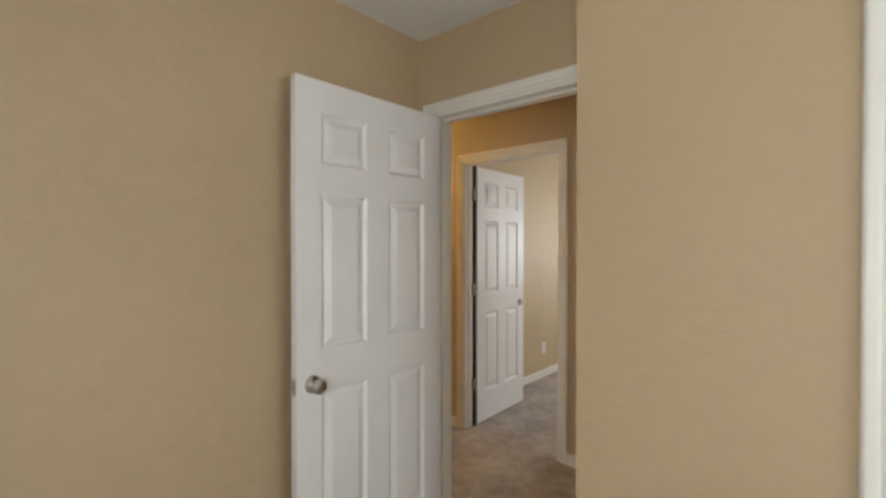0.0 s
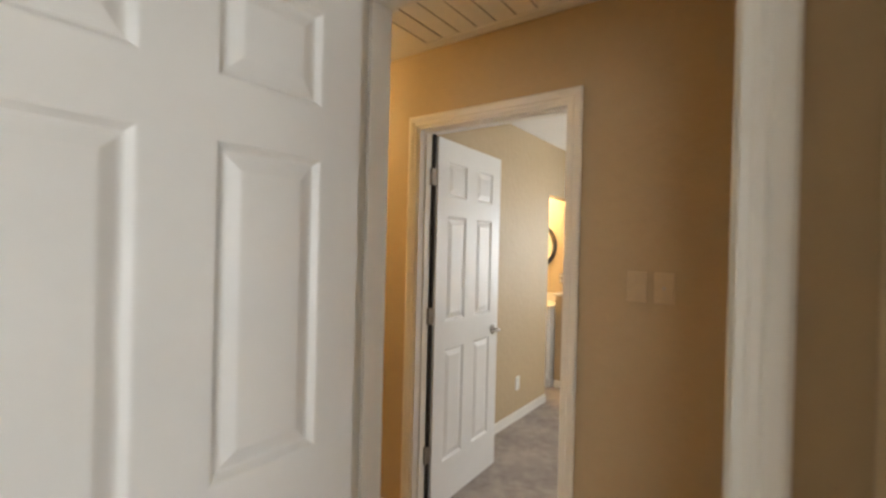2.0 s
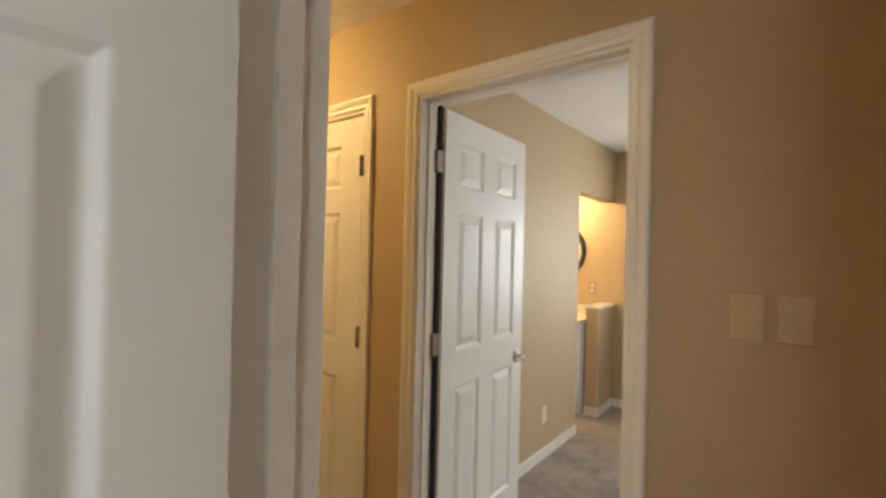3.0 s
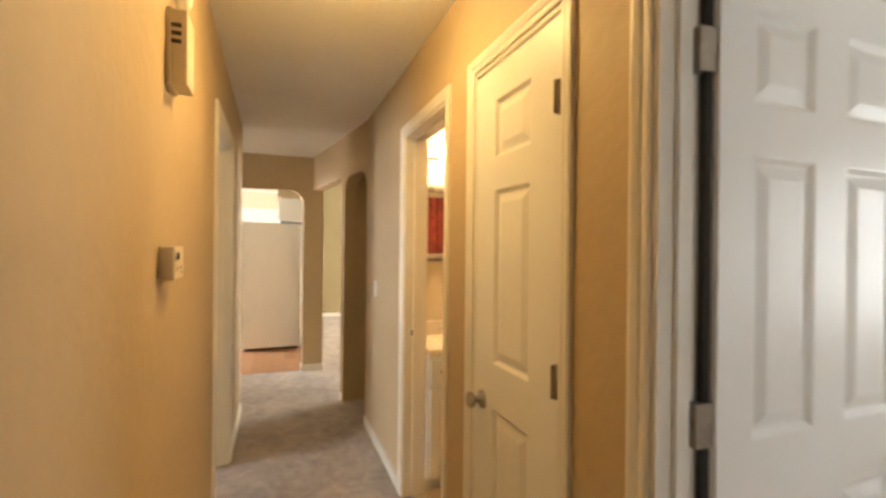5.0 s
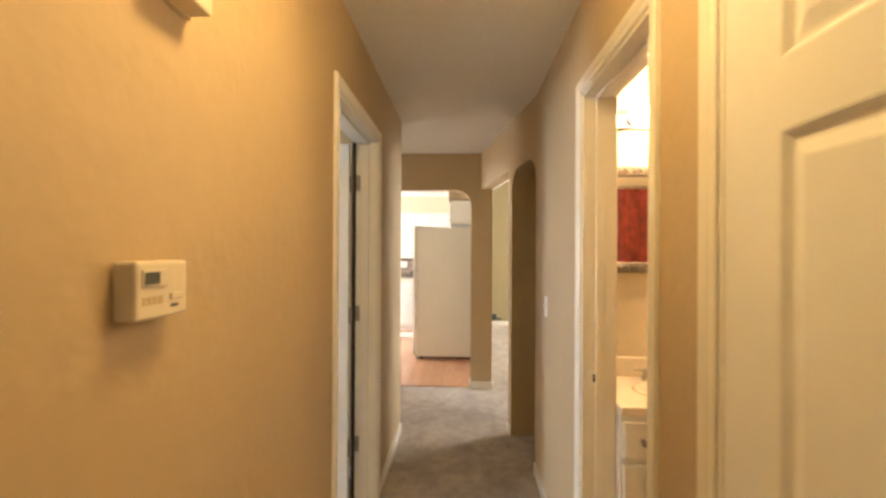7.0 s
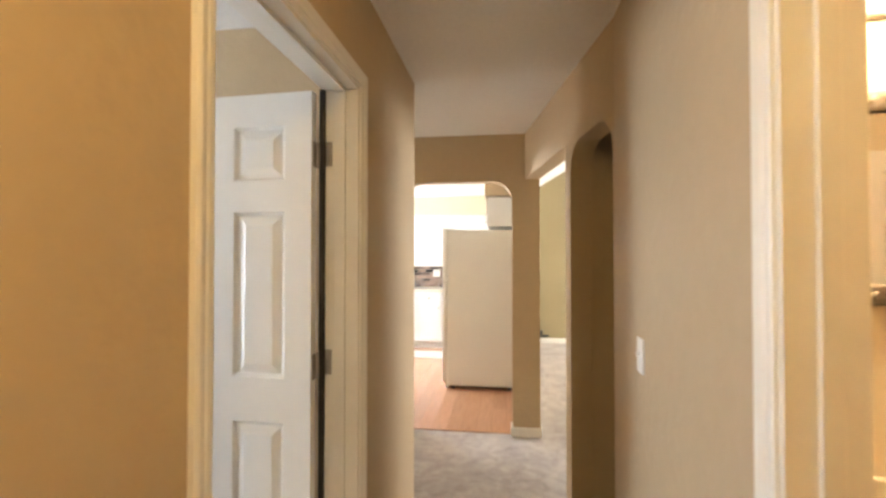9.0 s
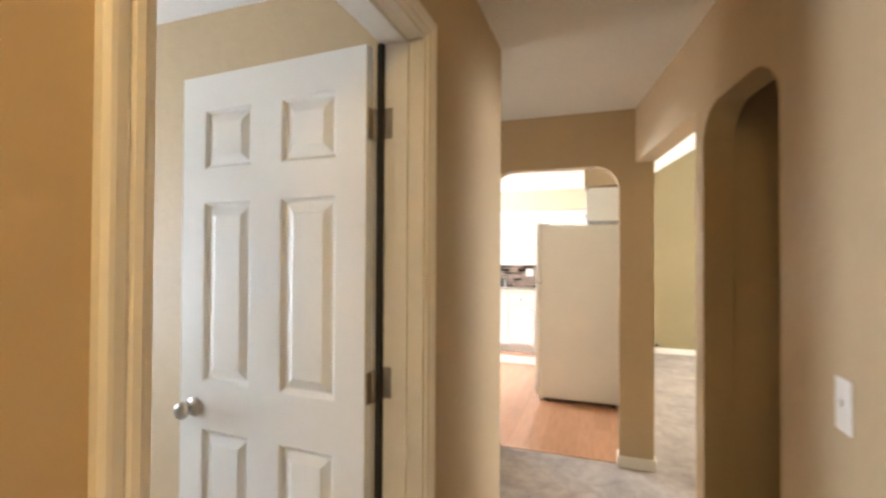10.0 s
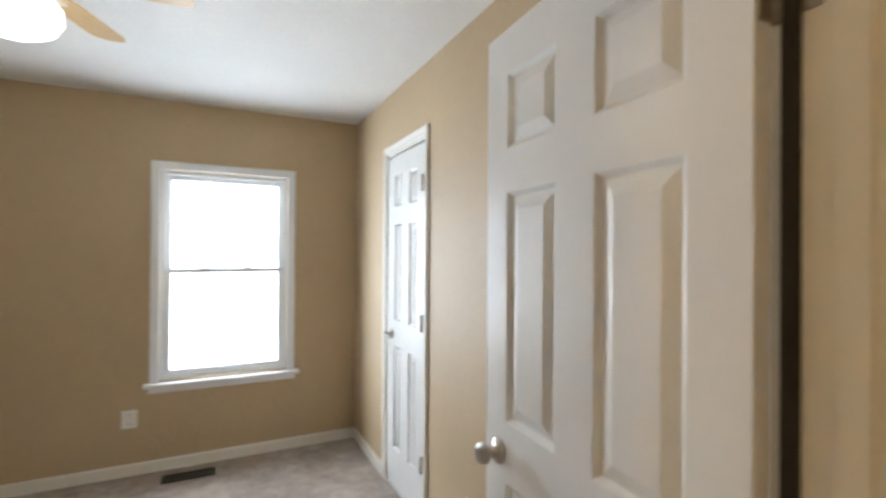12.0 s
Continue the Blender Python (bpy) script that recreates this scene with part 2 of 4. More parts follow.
# ---- large structure ----
# hall: x from -6.62 to -0.36, y from 1.99 to 2.975
OPEN_ONE, OPEN_TWO, OPEN_THREE, OPEN_BATH = (-1.205, -0.405), (-1.882, -1.068), (-4.452, -3.612), (-3.706, -3.03)
OPEN_CLOSET = (-2.73, -2.175)
S0 = 1.875
wall("wall_hall_south", -5.44, -0.28, S0, SOUTH_HALL, [(*OPEN_ONE, 0, HEAD), (*OPEN_THREE, 0, HEAD)])
wall("wall_hall_north", -4.83, 1.32, NORTH_HALL, 3.09, [(*OPEN_TWO, 0, HEAD), (*OPEN_BATH, 0, HEAD), (*OPEN_CLOSET, 0, HEAD)])
wall("wall_hall_east", SOUTH_HALL, NORTH_HALL, -0.40, -0.285, along="y")
# bedroom one
wall("wall_bedroom_one_west", SOUTH, S0, -1.40, -1.285, along="y")
wall("wall_bedroom_one_return", 1.5, S0, -0.28, -0.165, along="y")
OPEN_ROBE = (0.39, 1.15)
wall("wall_bedroom_one_closet", -0.165, 2.2, 1.5, 1.615, [(*OPEN_ROBE, 0, HEAD)])
WIN_ONE_ADDED, WIN_ONE_SOUTH = (-0.15, 1.25, 0.66, 2.0), (0.1, 1.4, 0.66, 2.0)
wall("wall_bedroom_one_east", -1.24, 1.615, 2.2, 2.315, [WIN_ONE_ADDED], along="y")
WIN_THREE, WIN_PASS_ADDED, WIN_KITCHEN = (-4.20, -3.405, 0.585, 1.980), (-6.5, -5.6, 0.85, 2.1), (-10.2, -8.2, 1.0, 2.1)
wall("wall_south", -10.7, 2.315, SOUTH - 0.15, SOUTH, [WIN_ONE_SOUTH, WIN_THREE, WIN_PASS_ADDED, WIN_KITCHEN])
# bedroom three
ROBE_THREE = (-0.555, 0.040)
wall("wall_bedroom_three_west", SOUTH, S0, -4.83, -4.715, [(*ROBE_THREE, 0, HEAD)], along="y")
wall("wall_passage_east", SOUTH, S0, -5.44, -5.325, along="y")
# bedroom two
WIN_TWO, WIN_TWO_SIDE = (-1.66, -0.46, 0.9, 2.0), (3.9, 5.1, 0.75, 2.0)
WEST_TWO, FAR_TWO = -2.105, 6.12
wall("wall_bedroom_two_north", -3.5, 1.32, FAR_TWO, FAR_TWO + 0.15, [WIN_TWO])
wall("wall_bedroom_two_east", 3.09, FAR_TWO, 1.2, 1.32, [WIN_TWO_SIDE], along="y")
wall("wall_bedroom_two_west", 3.09, FAR_TWO, WEST_TWO - 0.115, WEST_TWO, [(5.22, FAR_TWO, 0, 1.96)], along="y")
structure("wall_nook_half", boxes(((WEST_TWO - 0.115, 5.72, 0), (WEST_TWO, FAR_TWO, 0.96))), TAN, "tan painted half wall beside the vanity nook", "wall")
wall("wall_nook_west", 4.9, FAR_TWO, -3.6, -3.5, along="y", mat=CREAM)
wall("wall_nook_south", -3.5, WEST_TWO - 0.115, 4.9, 5.0, mat=CREAM)
# bathroom
BATH_W, BATH_E = -4.10, -2.45
wall("wall_bath_west", 3.09, 4.9, BATH_W - 0.115, BATH_W, along="y", mat=CREAM)
wall("wall_bath_east", 3.09, 4.9, BATH_E, BATH_E + 0.115, along="y", mat=CREAM)
wall("wall_bath_north", BATH_W - 0.115, -3.5, 4.9, 5.015, mat=CREAM)
# hall end with the arched way to the kitchen
KX = -6.61
bm = bmesh.new()
A0, A1, ATOP, AR = 1.66, 2.577, 2.06, 0.17
box(bm, (SOUTH, 0, 0), (A0, 0.115, CEILING))
box(bm, (A1, 0, 0), (2.795, 0.115, CEILING))
arch_head(bm, A0, A1, ATOP, AR, CEILING, 0, 0.115)
end = structure("wall_hall_end", bm, TAN, "tan painted wall with a rounded archway to the kitchen", "wall")
end.matrix_basis = pose(KX, 0, 0, 0, 0, 90)
# the slanting wall past the bath, with a narrow arch and a wide opening
bend = pose(-4.83, NORTH_HALL, 0, 0, 0, math.degrees(math.atan2(-0.287, -1.78)))
bm = bmesh.new()
box(bm, (0.60, -0.115, 0), (0.69, 0, CEILING))
arch_head(bm, 0.015, 0.60, 2.05, 0.16, CEILING, -0.115, 0)
box(bm, (0.0, -0.115, 0), (0.015, 0, CEILING))
box(bm, (0.69, -0.115, 2.07), (1.803, 0, CEILING))
slant = structure("wall_slanting", bm, TAN, "tan painted slanting wall with a narrow arch and a wide opening", "wall")
slant.matrix_basis = bend
wall("wall_vestibule_west", 2.99, 4.0, -5.56, -5.46, along="y")
wall("wall_vestibule_north", -5.56, -4.216, 4.0, 4.115)
# kitchen
KW, KC = -10.6, 2.42
wall("wall_kitchen_west", SOUTH - 0.15, 2.78, KW - 0.15, KW, along="y", mat=CREAM)
wall("wall_kitchen_north", KW, KX - 0.115, 2.66, 2.775, mat=CREAM, z1=3.6)
structure("soffit_kitchen_west", boxes(((KW, SOUTH, 2.12), (-10.24, 2.66, KC))), CREAM, "cream painted soffit above the wall cabinets", "soffit")
structure("soffit_fridge", boxes(((-8.7, 2.30, 2.11), (-7.88, 2.66, KC))), TAN, "tan painted soffit above the fridge cabinet", "soffit")
# living room, with a ceiling that rises northwards
LW = -10.72
wall("wall_living_west", 2.775, 7.1, LW - 0.15, LW, along="y", mat=OLIVE, z1=5.2, label="olive tan painted living room wall")
WIN_LIVING = (-9.6, -7.2, 0.7, 2.3)
wall("wall_living_north", LW, -4.216, 7.0, 7.15, [WIN_LIVING], mat=OLIVE, z1=5.2, label="olive tan painted living room wall")
wall("wall_living_east", 5.016, 7.0, -4.33, -4.216, along="y")
wall("wall_living_gable", 2.66, 7.0, -6.84, -6.74, along="y", z0=CEILING, z1=5.2)
bm = bmesh.new()
lo, hi = (2.60 - 0.61 * 0.36, 2.70), (2.60 + 0.61 * 4.0, 7.1)
v = [bm.verts.new(c) for c in ((LW - 0.15, lo[1], lo[0]), (-6.74, lo[1], lo[0]), (-6.74, hi[1], hi[0]), (LW - 0.15, hi[1], hi[0]))]
w = [bm.verts.new(x.co + Vector((0, 0, 0.12))) for x in v]
bm.faces.new(v), bm.faces.new(w)
for k in range(4):
    bm.faces.new((v[k], v[(k + 1) % 4], w[(k + 1) % 4], w[k]))
bmesh.ops.recalc_face_normals(bm, faces=bm.faces)
structure("ceiling_living", bm, CEIL, "white painted sloping living room ceiling", "ceiling")
# ceilings
for nm, x0, x1, y0, y1, z in (("ceiling_bedroom_one", -1.40, 2.315, SOUTH - 0.15, S0, CEILING), ("ceiling_bedroom_three", -4.83, -1.401, SOUTH - 0.15, S0, CEILING),
                              ("ceiling_hall", -6.738, -0.165, S0 + 0.001, 3.09, CEILING), ("ceiling_passage", -6.738, -4.831, SOUTH - 0.15, S0, CEILING), ("ceiling_bedroom_two", -2.215, 1.32, 3.091, 6.3, CEILING),
                              ("ceiling_nook", -3.6, -2.216, 4.9, 6.3, CEILING), ("ceiling_bath", -4.215, -2.216, 3.091, 4.899, CEILING), ("ceiling_vestibule", -6.738, -4.216, 3.091, 7.15, CEILING),
                              ("ceiling_kitchen", -10.75, -6.739, SOUTH - 0.15, 2.774, KC)):
    structure(nm, boxes(((x0, y0, z), (x1, y1, z + 0.12))), CEIL, "white textured painted ceiling", "ceiling")
# floors and ground
structure("ground", boxes(((-400, -400, -0.35), (400, 400, -0.2))), GRASS, "dry green lawn round the house", "ground")
structure("floor_carpet", boxes(((KX - 0.05, SOUTH - 0.15, -0.15), (2.315, 6.3, 0))), CARPET, "grey-brown cut-pile carpet with vacuum marks", "carpet")
structure("floor_living", boxes(((LW - 0.15, 2.66, -0.15), (KX - 0.05, 7.15, 0))), CARPET, "grey-brown cut-pile carpet", "carpet")
structure("floor_carpet_living_edge", boxes(((KX - 0.05, 6.3, -0.15), (-3.9, 7.15, 0))), CARPET, "grey-brown cut-pile carpet", "carpet")
structure("floor_bath", boxes(((BATH_W, 3.03, 0), (BATH_E, 4.9, 0.006))), VINYLFLOOR, "beige vinyl bathroom floor", "floor")
kitchen_floor = structure("floor_kitchen", boxes(((-10.75, SOUTH - 0.15, -0.15), (KX - 0.05, 2.66, -0.004))), LAMINATE, "orange oak laminate plank floor", "floor")


def baseboard(x0, y0, x1, y1, side, h=0.075, t=0.012):
    """A skirting board from point to point, its back on the wall; side +1 stands out to the left of the line."""
    d = Vector((x1 - x0, y1 - y0, 0))
    length = d.length
    bm = prism([(0, 0), (length, 0), (length, h), (0, h)], t * side)
    top = [e for e in bm.edges if all(abs(v.co.z - h) < 1e-6 and abs(v.co.y - t * side) < 1e-6 for v in e.verts)]
    bmesh.ops.bevel(bm, geom=top, offset=0.007, segments=2, affect="EDGES")
    ob = structure("baseboard", bm, TRIM, "white painted wooden baseboard", "baseboard")
    ob.matrix_basis = pose(x0, y0, 0.001, 0, 0, math.degrees(math.atan2(d.y, d.x)))
    return ob


for line in ((-1.285, SOUTH, -1.285, S0, -1), (-1.285, S0, OPEN_ONE[0] - CASE, S0, -1), (-0.28, S0, -0.28, 1.5, -1), (-0.28, 1.5, OPEN_ROBE[0] - CASE, 1.5, -1),
             (-5.44, SOUTH_HALL, OPEN_THREE[0] - CASE, SOUTH_HALL, 1), (OPEN_THREE[1] + CASE, SOUTH_HALL, OPEN_ONE[0] - CASE, SOUTH_HALL, 1), (-5.44, S0 - 2.0, -5.44, SOUTH_HALL, 1),
             (-4.83, NORTH_HALL, OPEN_BATH[0] - CASE, NORTH_HALL, -1), (OPEN_BATH[1] + CASE, NORTH_HALL, OPEN_CLOSET[0] - CASE, NORTH_HALL, -1), (OPEN_CLOSET[1] + CASE, NORTH_HALL, OPEN_TWO[0] - CASE, NORTH_HALL, -1),
             (OPEN_TWO[1] + CASE, NORTH_HALL, -0.40, NORTH_HALL, -1), (-0.40, SOUTH_HALL, -0.40, NORTH_HALL, 1),
             (-4.715, ROBE_THREE[1] + CASE, -4.715, S0, -1), (-4.715, SOUTH, -4.715, ROBE_THREE[0] - CASE, -1), (-4.715, SOUTH, -1.40, SOUTH, 1),
             (WEST_TWO, 3.09, WEST_TWO, 5.22, -1), (WEST_TWO, 5.72, WEST_TWO, FAR_TWO, -1), (WEST_TWO - 0.115, 5.72, WEST_TWO, 5.72, -1), (WEST_TWO, FAR_TWO, 1.2, FAR_TWO, -1),
             (KX, A1, KX, 2.795, -1), (KX, 2.795, KX - 0.115, 2.795, -1), (KX - 0.115, A1, KX, A1, -1), (LW, 2.78, LW, 3.76, -1), (-5.432, 2.876, -5.511, 2.862, 1)):
    baseboard(*line)

# ---- doors and their frames ----


def casing_member(length, w=CASE, t=0.016):
    """A moulded casing board: length along z, width along x from the opening outwards, standing out along -y."""
    profile = [(0, 0), (0, -0.007), (0.006, -0.010), (0.016, -0.010), (0.020, -0.0075), (0.026, -0.012), (0.040, -t), (w - 0.006, -t), (w, -t + 0.004), (w, 0)]
    return profile, length


def moulding(profile, path_ends):
    """A profile of (outwards, depth) swept round an opening: up, across and down, with mitred corners; one bmesh a leg."""
    (u0, u1, top) = path_ends
    legs = []
    for kind in ("left", "head", "right"):
        bm = bmesh.new()
        a, b = [], []
        for o, d in profile:
            if kind == "left":
                a.append(bm.verts.new((u0 - o, d, 0.0))), b.append(bm.verts.new((u0 - o, d, top + o)))
            elif kind == "right":
                a.append(bm.verts.new((u1 + o, d, 0.0))), b.append(bm.verts.new((u1 + o, d, top + o)))
            else:
                a.append(bm.verts.new((u0 - o, d, top + o))), b.append(bm.verts.new((u1 + o, d, top + o)))
        for k in range(len(a)):
            j = (k + 1) % len(a)
            bm.faces.new((a[k], a[j], b[j], b[k]))
        bm.faces.new(a), bm.faces.new(b)
        bmesh.ops.recalc_face_normals(bm, faces=bm.faces)
        legs.append(bm)
    return legs


def door_frame(name, m, width, depth, near=True, far=True, stop=True, stop_at=0.05, label="white painted door frame with moulded casing"):
    """Jambs, stops and casings of a doorway. Local x along the opening from 0 to width, y through the wall from 0 to depth."""
    root = thing(name, m, label, "door frame", kind="structure")
    j = 0.018
    part("jamb", boxes(((0, 0, 0), (j, depth, HEAD)), bevel=0.001), TRIM, root)
    part("jamb", boxes(((width - j, 0, 0), (width, depth, HEAD)), bevel=0.001), TRIM, root)
    part("head_jamb", boxes(((j, 0, HEAD - j), (width - j, depth, HEAD)), bevel=0.001), TRIM, root)
    if stop:
        s0, s1, t = stop_at, stop_at + 0.035, 0.011
        part("door_stop", boxes(((j, s0, 0), (j + t, s1, HEAD - j)), bevel=0.002), TRIM, root)
        part("door_stop", boxes(((width - j - t, s0, 0), (width - j, s1, HEAD - j)), bevel=0.002), TRIM, root)
        part("door_stop", boxes(((j + t, s0, HEAD - j - t), (width - j - t, s1, HEAD - j)), bevel=0.002), TRIM, root)
    profile, _ = casing_member(1)
    for on, sign, off in ((near, 1, 0.0), (far, -1, depth)):
        if on:
            for bm in moulding([(o - 0.006 + 0.006, d * sign + off) for o, d in profile], (0.004, width - 0.004, HEAD - 0.004)):
                part("casing", bm, TRIM, root)
    return root


def raised_panel(u0, u1, z0, z1, T):
    """A door panel: a sunk groove and a raised field on both faces."""
    bm = bmesh.new()
    for y, s in ((0.0, 1), (T, -1)):
        rings = []
        for inset, depth in ((0.0, 0.0), (0.004, 0.0012), (0.009, 0.0065), (0.014, 0.0112), (0.018, 0.0118), (0.024, 0.0105), (0.046, 0.0022), (0.050, 0.0016)):
            rings.append([bm.verts.new((u, y + s * depth, z)) for u, z in ((u0 + inset, z0 + inset), (u1 - inset, z0 + inset), (u1 - inset, z1 - inset), (u0 + inset, z1 - inset))])
        for a, b in zip(rings, rings[1:]):
            for k in range(4):
                bm.faces.new((a[k], a[(k + 1) % 4], b[(k + 1) % 4], b[k]))
        bm.faces.new(rings[-1])
    bmesh.ops.recalc_face_normals(bm, faces=bm.faces)
    # each shell is open at its rim, so turn it by hand to face outwards
    for f in bm.faces:
        c = f.calc_center_median()
        want = -1 if c.y < T / 2 else 1
        if abs(f.normal.y) > 1e-4 and f.normal.y * want < 0:
            f.normal_flip()
    return bm


ROWS_SIX = ((0.235, 0.865), (1.015, 1.603), (1.708, 1.905))


def knob_profile():
    return [(0.032, 0.0), (0.032, 0.005), (0.028, 0.009), (0.013, 0.012), (0.011, 0.026), (0.017, 0.032), (0.026, 0.040), (0.0275, 0.049), (0.024, 0.056), (0.014, 0.060), (0.0, 0.061)]


def door(name, m, width, columns, label, knob_z=0.93, lever=(False, False), hinges=(0.32, 1.06, 1.80), knob_sides=(0, 1), group="", pin_side=0, stile=0.103):
    """A panelled door leaf. Local x from the hinged edge to the free edge, y through the leaf, z up from its foot."""
    T, H = 0.035, DOOR_H - 0.012
    root = thing(name, m, label, "door", group)
    stile, mull = (stile, 0.115) if columns == 2 else (0.142, 0)
    span = (width - 2 * stile - (columns - 1) * mull) / columns
    cols = [(stile + k * (span + mull), stile + k * (span + mull) + span) for k in range(columns)]
    bm = bmesh.new()
    holes = [(a, b, z0, z1) for a, b in cols for z0, z1 in ROWS_SIX]
    us = sorted({0.0, width, *(h[0] for h in holes), *(h[1] for h in holes)})
    zs = sorted({0.0, H, *(h[2] for h in holes), *(h[3] for h in holes)})
    grid = {}
    for y in (0.0, T):
        for i, u in enumerate(us):
            for k, z in enumerate(zs):
                grid[y, i, k] = bm.verts.new((u, y, z))
    for i in range(len(us) - 1):
        for k in range(len(zs) - 1):
            mu, mz = (us[i] + us[i + 1]) / 2, (zs[k] + zs[k + 1]) / 2
            if any(a < mu < b and c < mz < d for a, b, c, d in holes):
                continue
            bm.faces.new([grid[0.0, i, k], grid[0.0, i + 1, k], grid[0.0, i + 1, k + 1], grid[0.0, i, k + 1]])
            bm.faces.new([grid[T, i, k], grid[T, i, k + 1], grid[T, i + 1, k + 1], grid[T, i + 1, k]])
    n, q = len(us) - 1, len(zs) - 1
    for k in range(q):
        bm.faces.new([grid[0.0, 0, k + 1], grid[T, 0, k + 1], grid[T, 0, k], grid[0.0, 0, k]])
        bm.faces.new([grid[0.0, n, k], grid[T, n, k], grid[T, n, k + 1], grid[0.0, n, k + 1]])
    for i in range(n):
        bm.faces.new([grid[0.0, i, 0], grid[T, i, 0], grid[T, i + 1, 0], grid[0.0, i + 1, 0]])
        bm.faces.new([grid[0.0, i, q], grid[0.0, i + 1, q], grid[T, i + 1, q], grid[T, i, q]])
    part("leaf", bm, WHITE, root)
    for a, b, c, d in holes:
        part("panel", raised_panel(a, b, c, d, T), WHITE, root)
    # knobs, roses and latch
    for side in knob_sides:
        turn = pose(width - 0.065, 0 if side == 0 else T, knob_z, 90 if side == 0 else -90)
        if lever[side]:
            k = part("lever_handle", lathe([(0.032, 0), (0.032, 0.006), (0.026, 0.010), (0.011, 0.012), (0.011, 0.045), (0.008, 0.050), (0.0, 0.051)], 20, turn), NICKEL, root, "satin nickel lever handle", True)
            sy = -0.045 if side == 0 else T + 0.045
            part("lever", lathe([(0.0, -0.012), (0.008, -0.010), (0.0095, 0.02), (0.008, 0.085), (0.006, 0.10), (0.0, 0.103)], 12, pose(width - 0.065, sy, knob_z, 0, -90, 0)), NICKEL, k, smooth=True)
        else:
            part("knob", lathe(knob_profile(), 28, turn), NICKEL, root, "satin nickel door knob", True)
    part("latch_plate", boxes(((width, 0.005, knob_z - 0.028), (width + 0.002, T - 0.005, knob_z + 0.028)), bevel=0.0008), NICKEL, root)
    part("latch_bolt", boxes(((width, 0.011, knob_z - 0.007), (width + 0.010, T - 0.011, knob_z + 0.007)), bevel=0.002), NICKEL, root)
    # hinges: a leaf on the door's edge, one on the jamb, and the barrel
    for hz in hinges:
        py = -0.004 if pin_side == 0 else T + 0.004
        h = part("hinge", lathe([(0.0, -0.046), (0.007, -0.045), (0.007, 0.045), (0.0, 0.046)], 12, pose(-0.004, py, hz)), BRONZE, root, "dull metal butt hinge", True)
        ya, yb = (-0.020, T - 0.006) if pin_side == 0 else (0.006, T + 0.020)
        part("hinge_leaf", boxes(((-0.0042, ya, hz - 0.044), (-0.0006, yb, hz + 0.044)), bevel=0.0012), BRONZE, h)
    return root


D = SOUTH_HALL - S0
# bedroom one: hung on the west jamb, standing open into the room
f1 = door_frame("door_frame_1", pose(OPEN_ONE[0], S0, 0), OPEN_ONE[1] - OPEN_ONE[0], D)
door("bedroom_door", pose(OPEN_ONE[0] + 0.032, S0 - 0.018, 0.012, 0, 0, -90.5), 0.758, 2, "white six-panel bedroom door standing open with a satin nickel knob", group="six-panel doors", knob_z=0.90)
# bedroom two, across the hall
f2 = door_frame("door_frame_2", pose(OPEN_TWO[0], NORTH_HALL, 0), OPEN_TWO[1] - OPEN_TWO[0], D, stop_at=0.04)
door("bedroom_door", pose(OPEN_TWO[0] + 0.046, 3.092, 0.012, 0, 0, 92), 0.73, 2, "white six-panel bedroom door standing open with a lever handle", knob_z=0.90, lever=(True, True), group="six-panel doors", pin_side=1)
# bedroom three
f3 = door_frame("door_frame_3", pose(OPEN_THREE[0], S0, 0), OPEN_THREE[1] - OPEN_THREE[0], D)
door("bedroom_door", pose(OPEN_THREE[0] + 0.043, S0 - 0.016, 0.003, 0, 0, -93), 0.716, 2, "white six-panel bedroom door standing open against sunlight with a satin nickel knob", stile=0.098, group="six-panel doors")
# hall linen closet, shut, opening into the hall
door_frame("door_frame_4", pose(OPEN_CLOSET[0], NORTH_HALL, 0), OPEN_CLOSET[1] - OPEN_CLOSET[0], D, far=False, stop_at=0.045)
door("closet_door", pose(OPEN_CLOSET[1] - 0.020, NORTH_HALL + 0.036, 0.012, 0, 0, 180), 0.515, 1, "narrow white three-panel closet door, shut, with exposed hinges", knob_z=0.875, knob_sides=(1,), pin_side=1)
# bathroom doorway
f5 = door_frame("door_frame_5", pose(OPEN_BATH[0], NORTH_HALL, 0), OPEN_BATH[1] - OPEN_BATH[0], D)
# bedroom one wardrobe, shut
door_frame("door_frame_6", pose(OPEN_ROBE[0], 1.5, 0), OPEN_ROBE[1] - OPEN_ROBE[0], D, far=False)
door("closet_door", pose(OPEN_ROBE[0] + 0.020, 1.504, 0.012), 0.72, 2, "white six-panel wardrobe door, shut", knob_sides=(0,), hinges=())
# bedroom three wardrobe, shut, hung on its north side
door_frame("door_frame_7", pose(-4.715, ROBE_THREE[0], 0, 0, 0, 90), ROBE_THREE[1] - ROBE_THREE[0], D, far=False)
door("closet_door", pose(-4.752, ROBE_THREE[1] - 0.020, 0.012, 0, 0, -90), 0.555, 2, "white six-panel wardrobe door, shut, with a lever handle", knob_sides=(1,), lever=(False, True), pin_side=1)

for frame_ob in (f2, f3):
    for hz in (0.332, 1.072, 1.812):
        lo, hi, out = (0.080, 0.124, 0.040) if frame_ob is f2 else (0.002, 0.034, 0.0205)
        part("jamb_hinge_leaf", boxes(((0.0182, lo, hz - 0.044), (out, hi, hz + 0.044)), bevel=0.001), BRONZE, frame_ob)
part("strike_plate", boxes(((0.0182, 0.030, 0.90), (0.0200, 0.062, 0.965)), bevel=0.0006), PLATE, f5, "pale strike plate")
# black patch on the plate stands in for the shade inside the hole
part("strike_hole", boxes(((0.0196, 0.040, 0.917), (0.0206, 0.052, 0.947))), BLACK, f5)

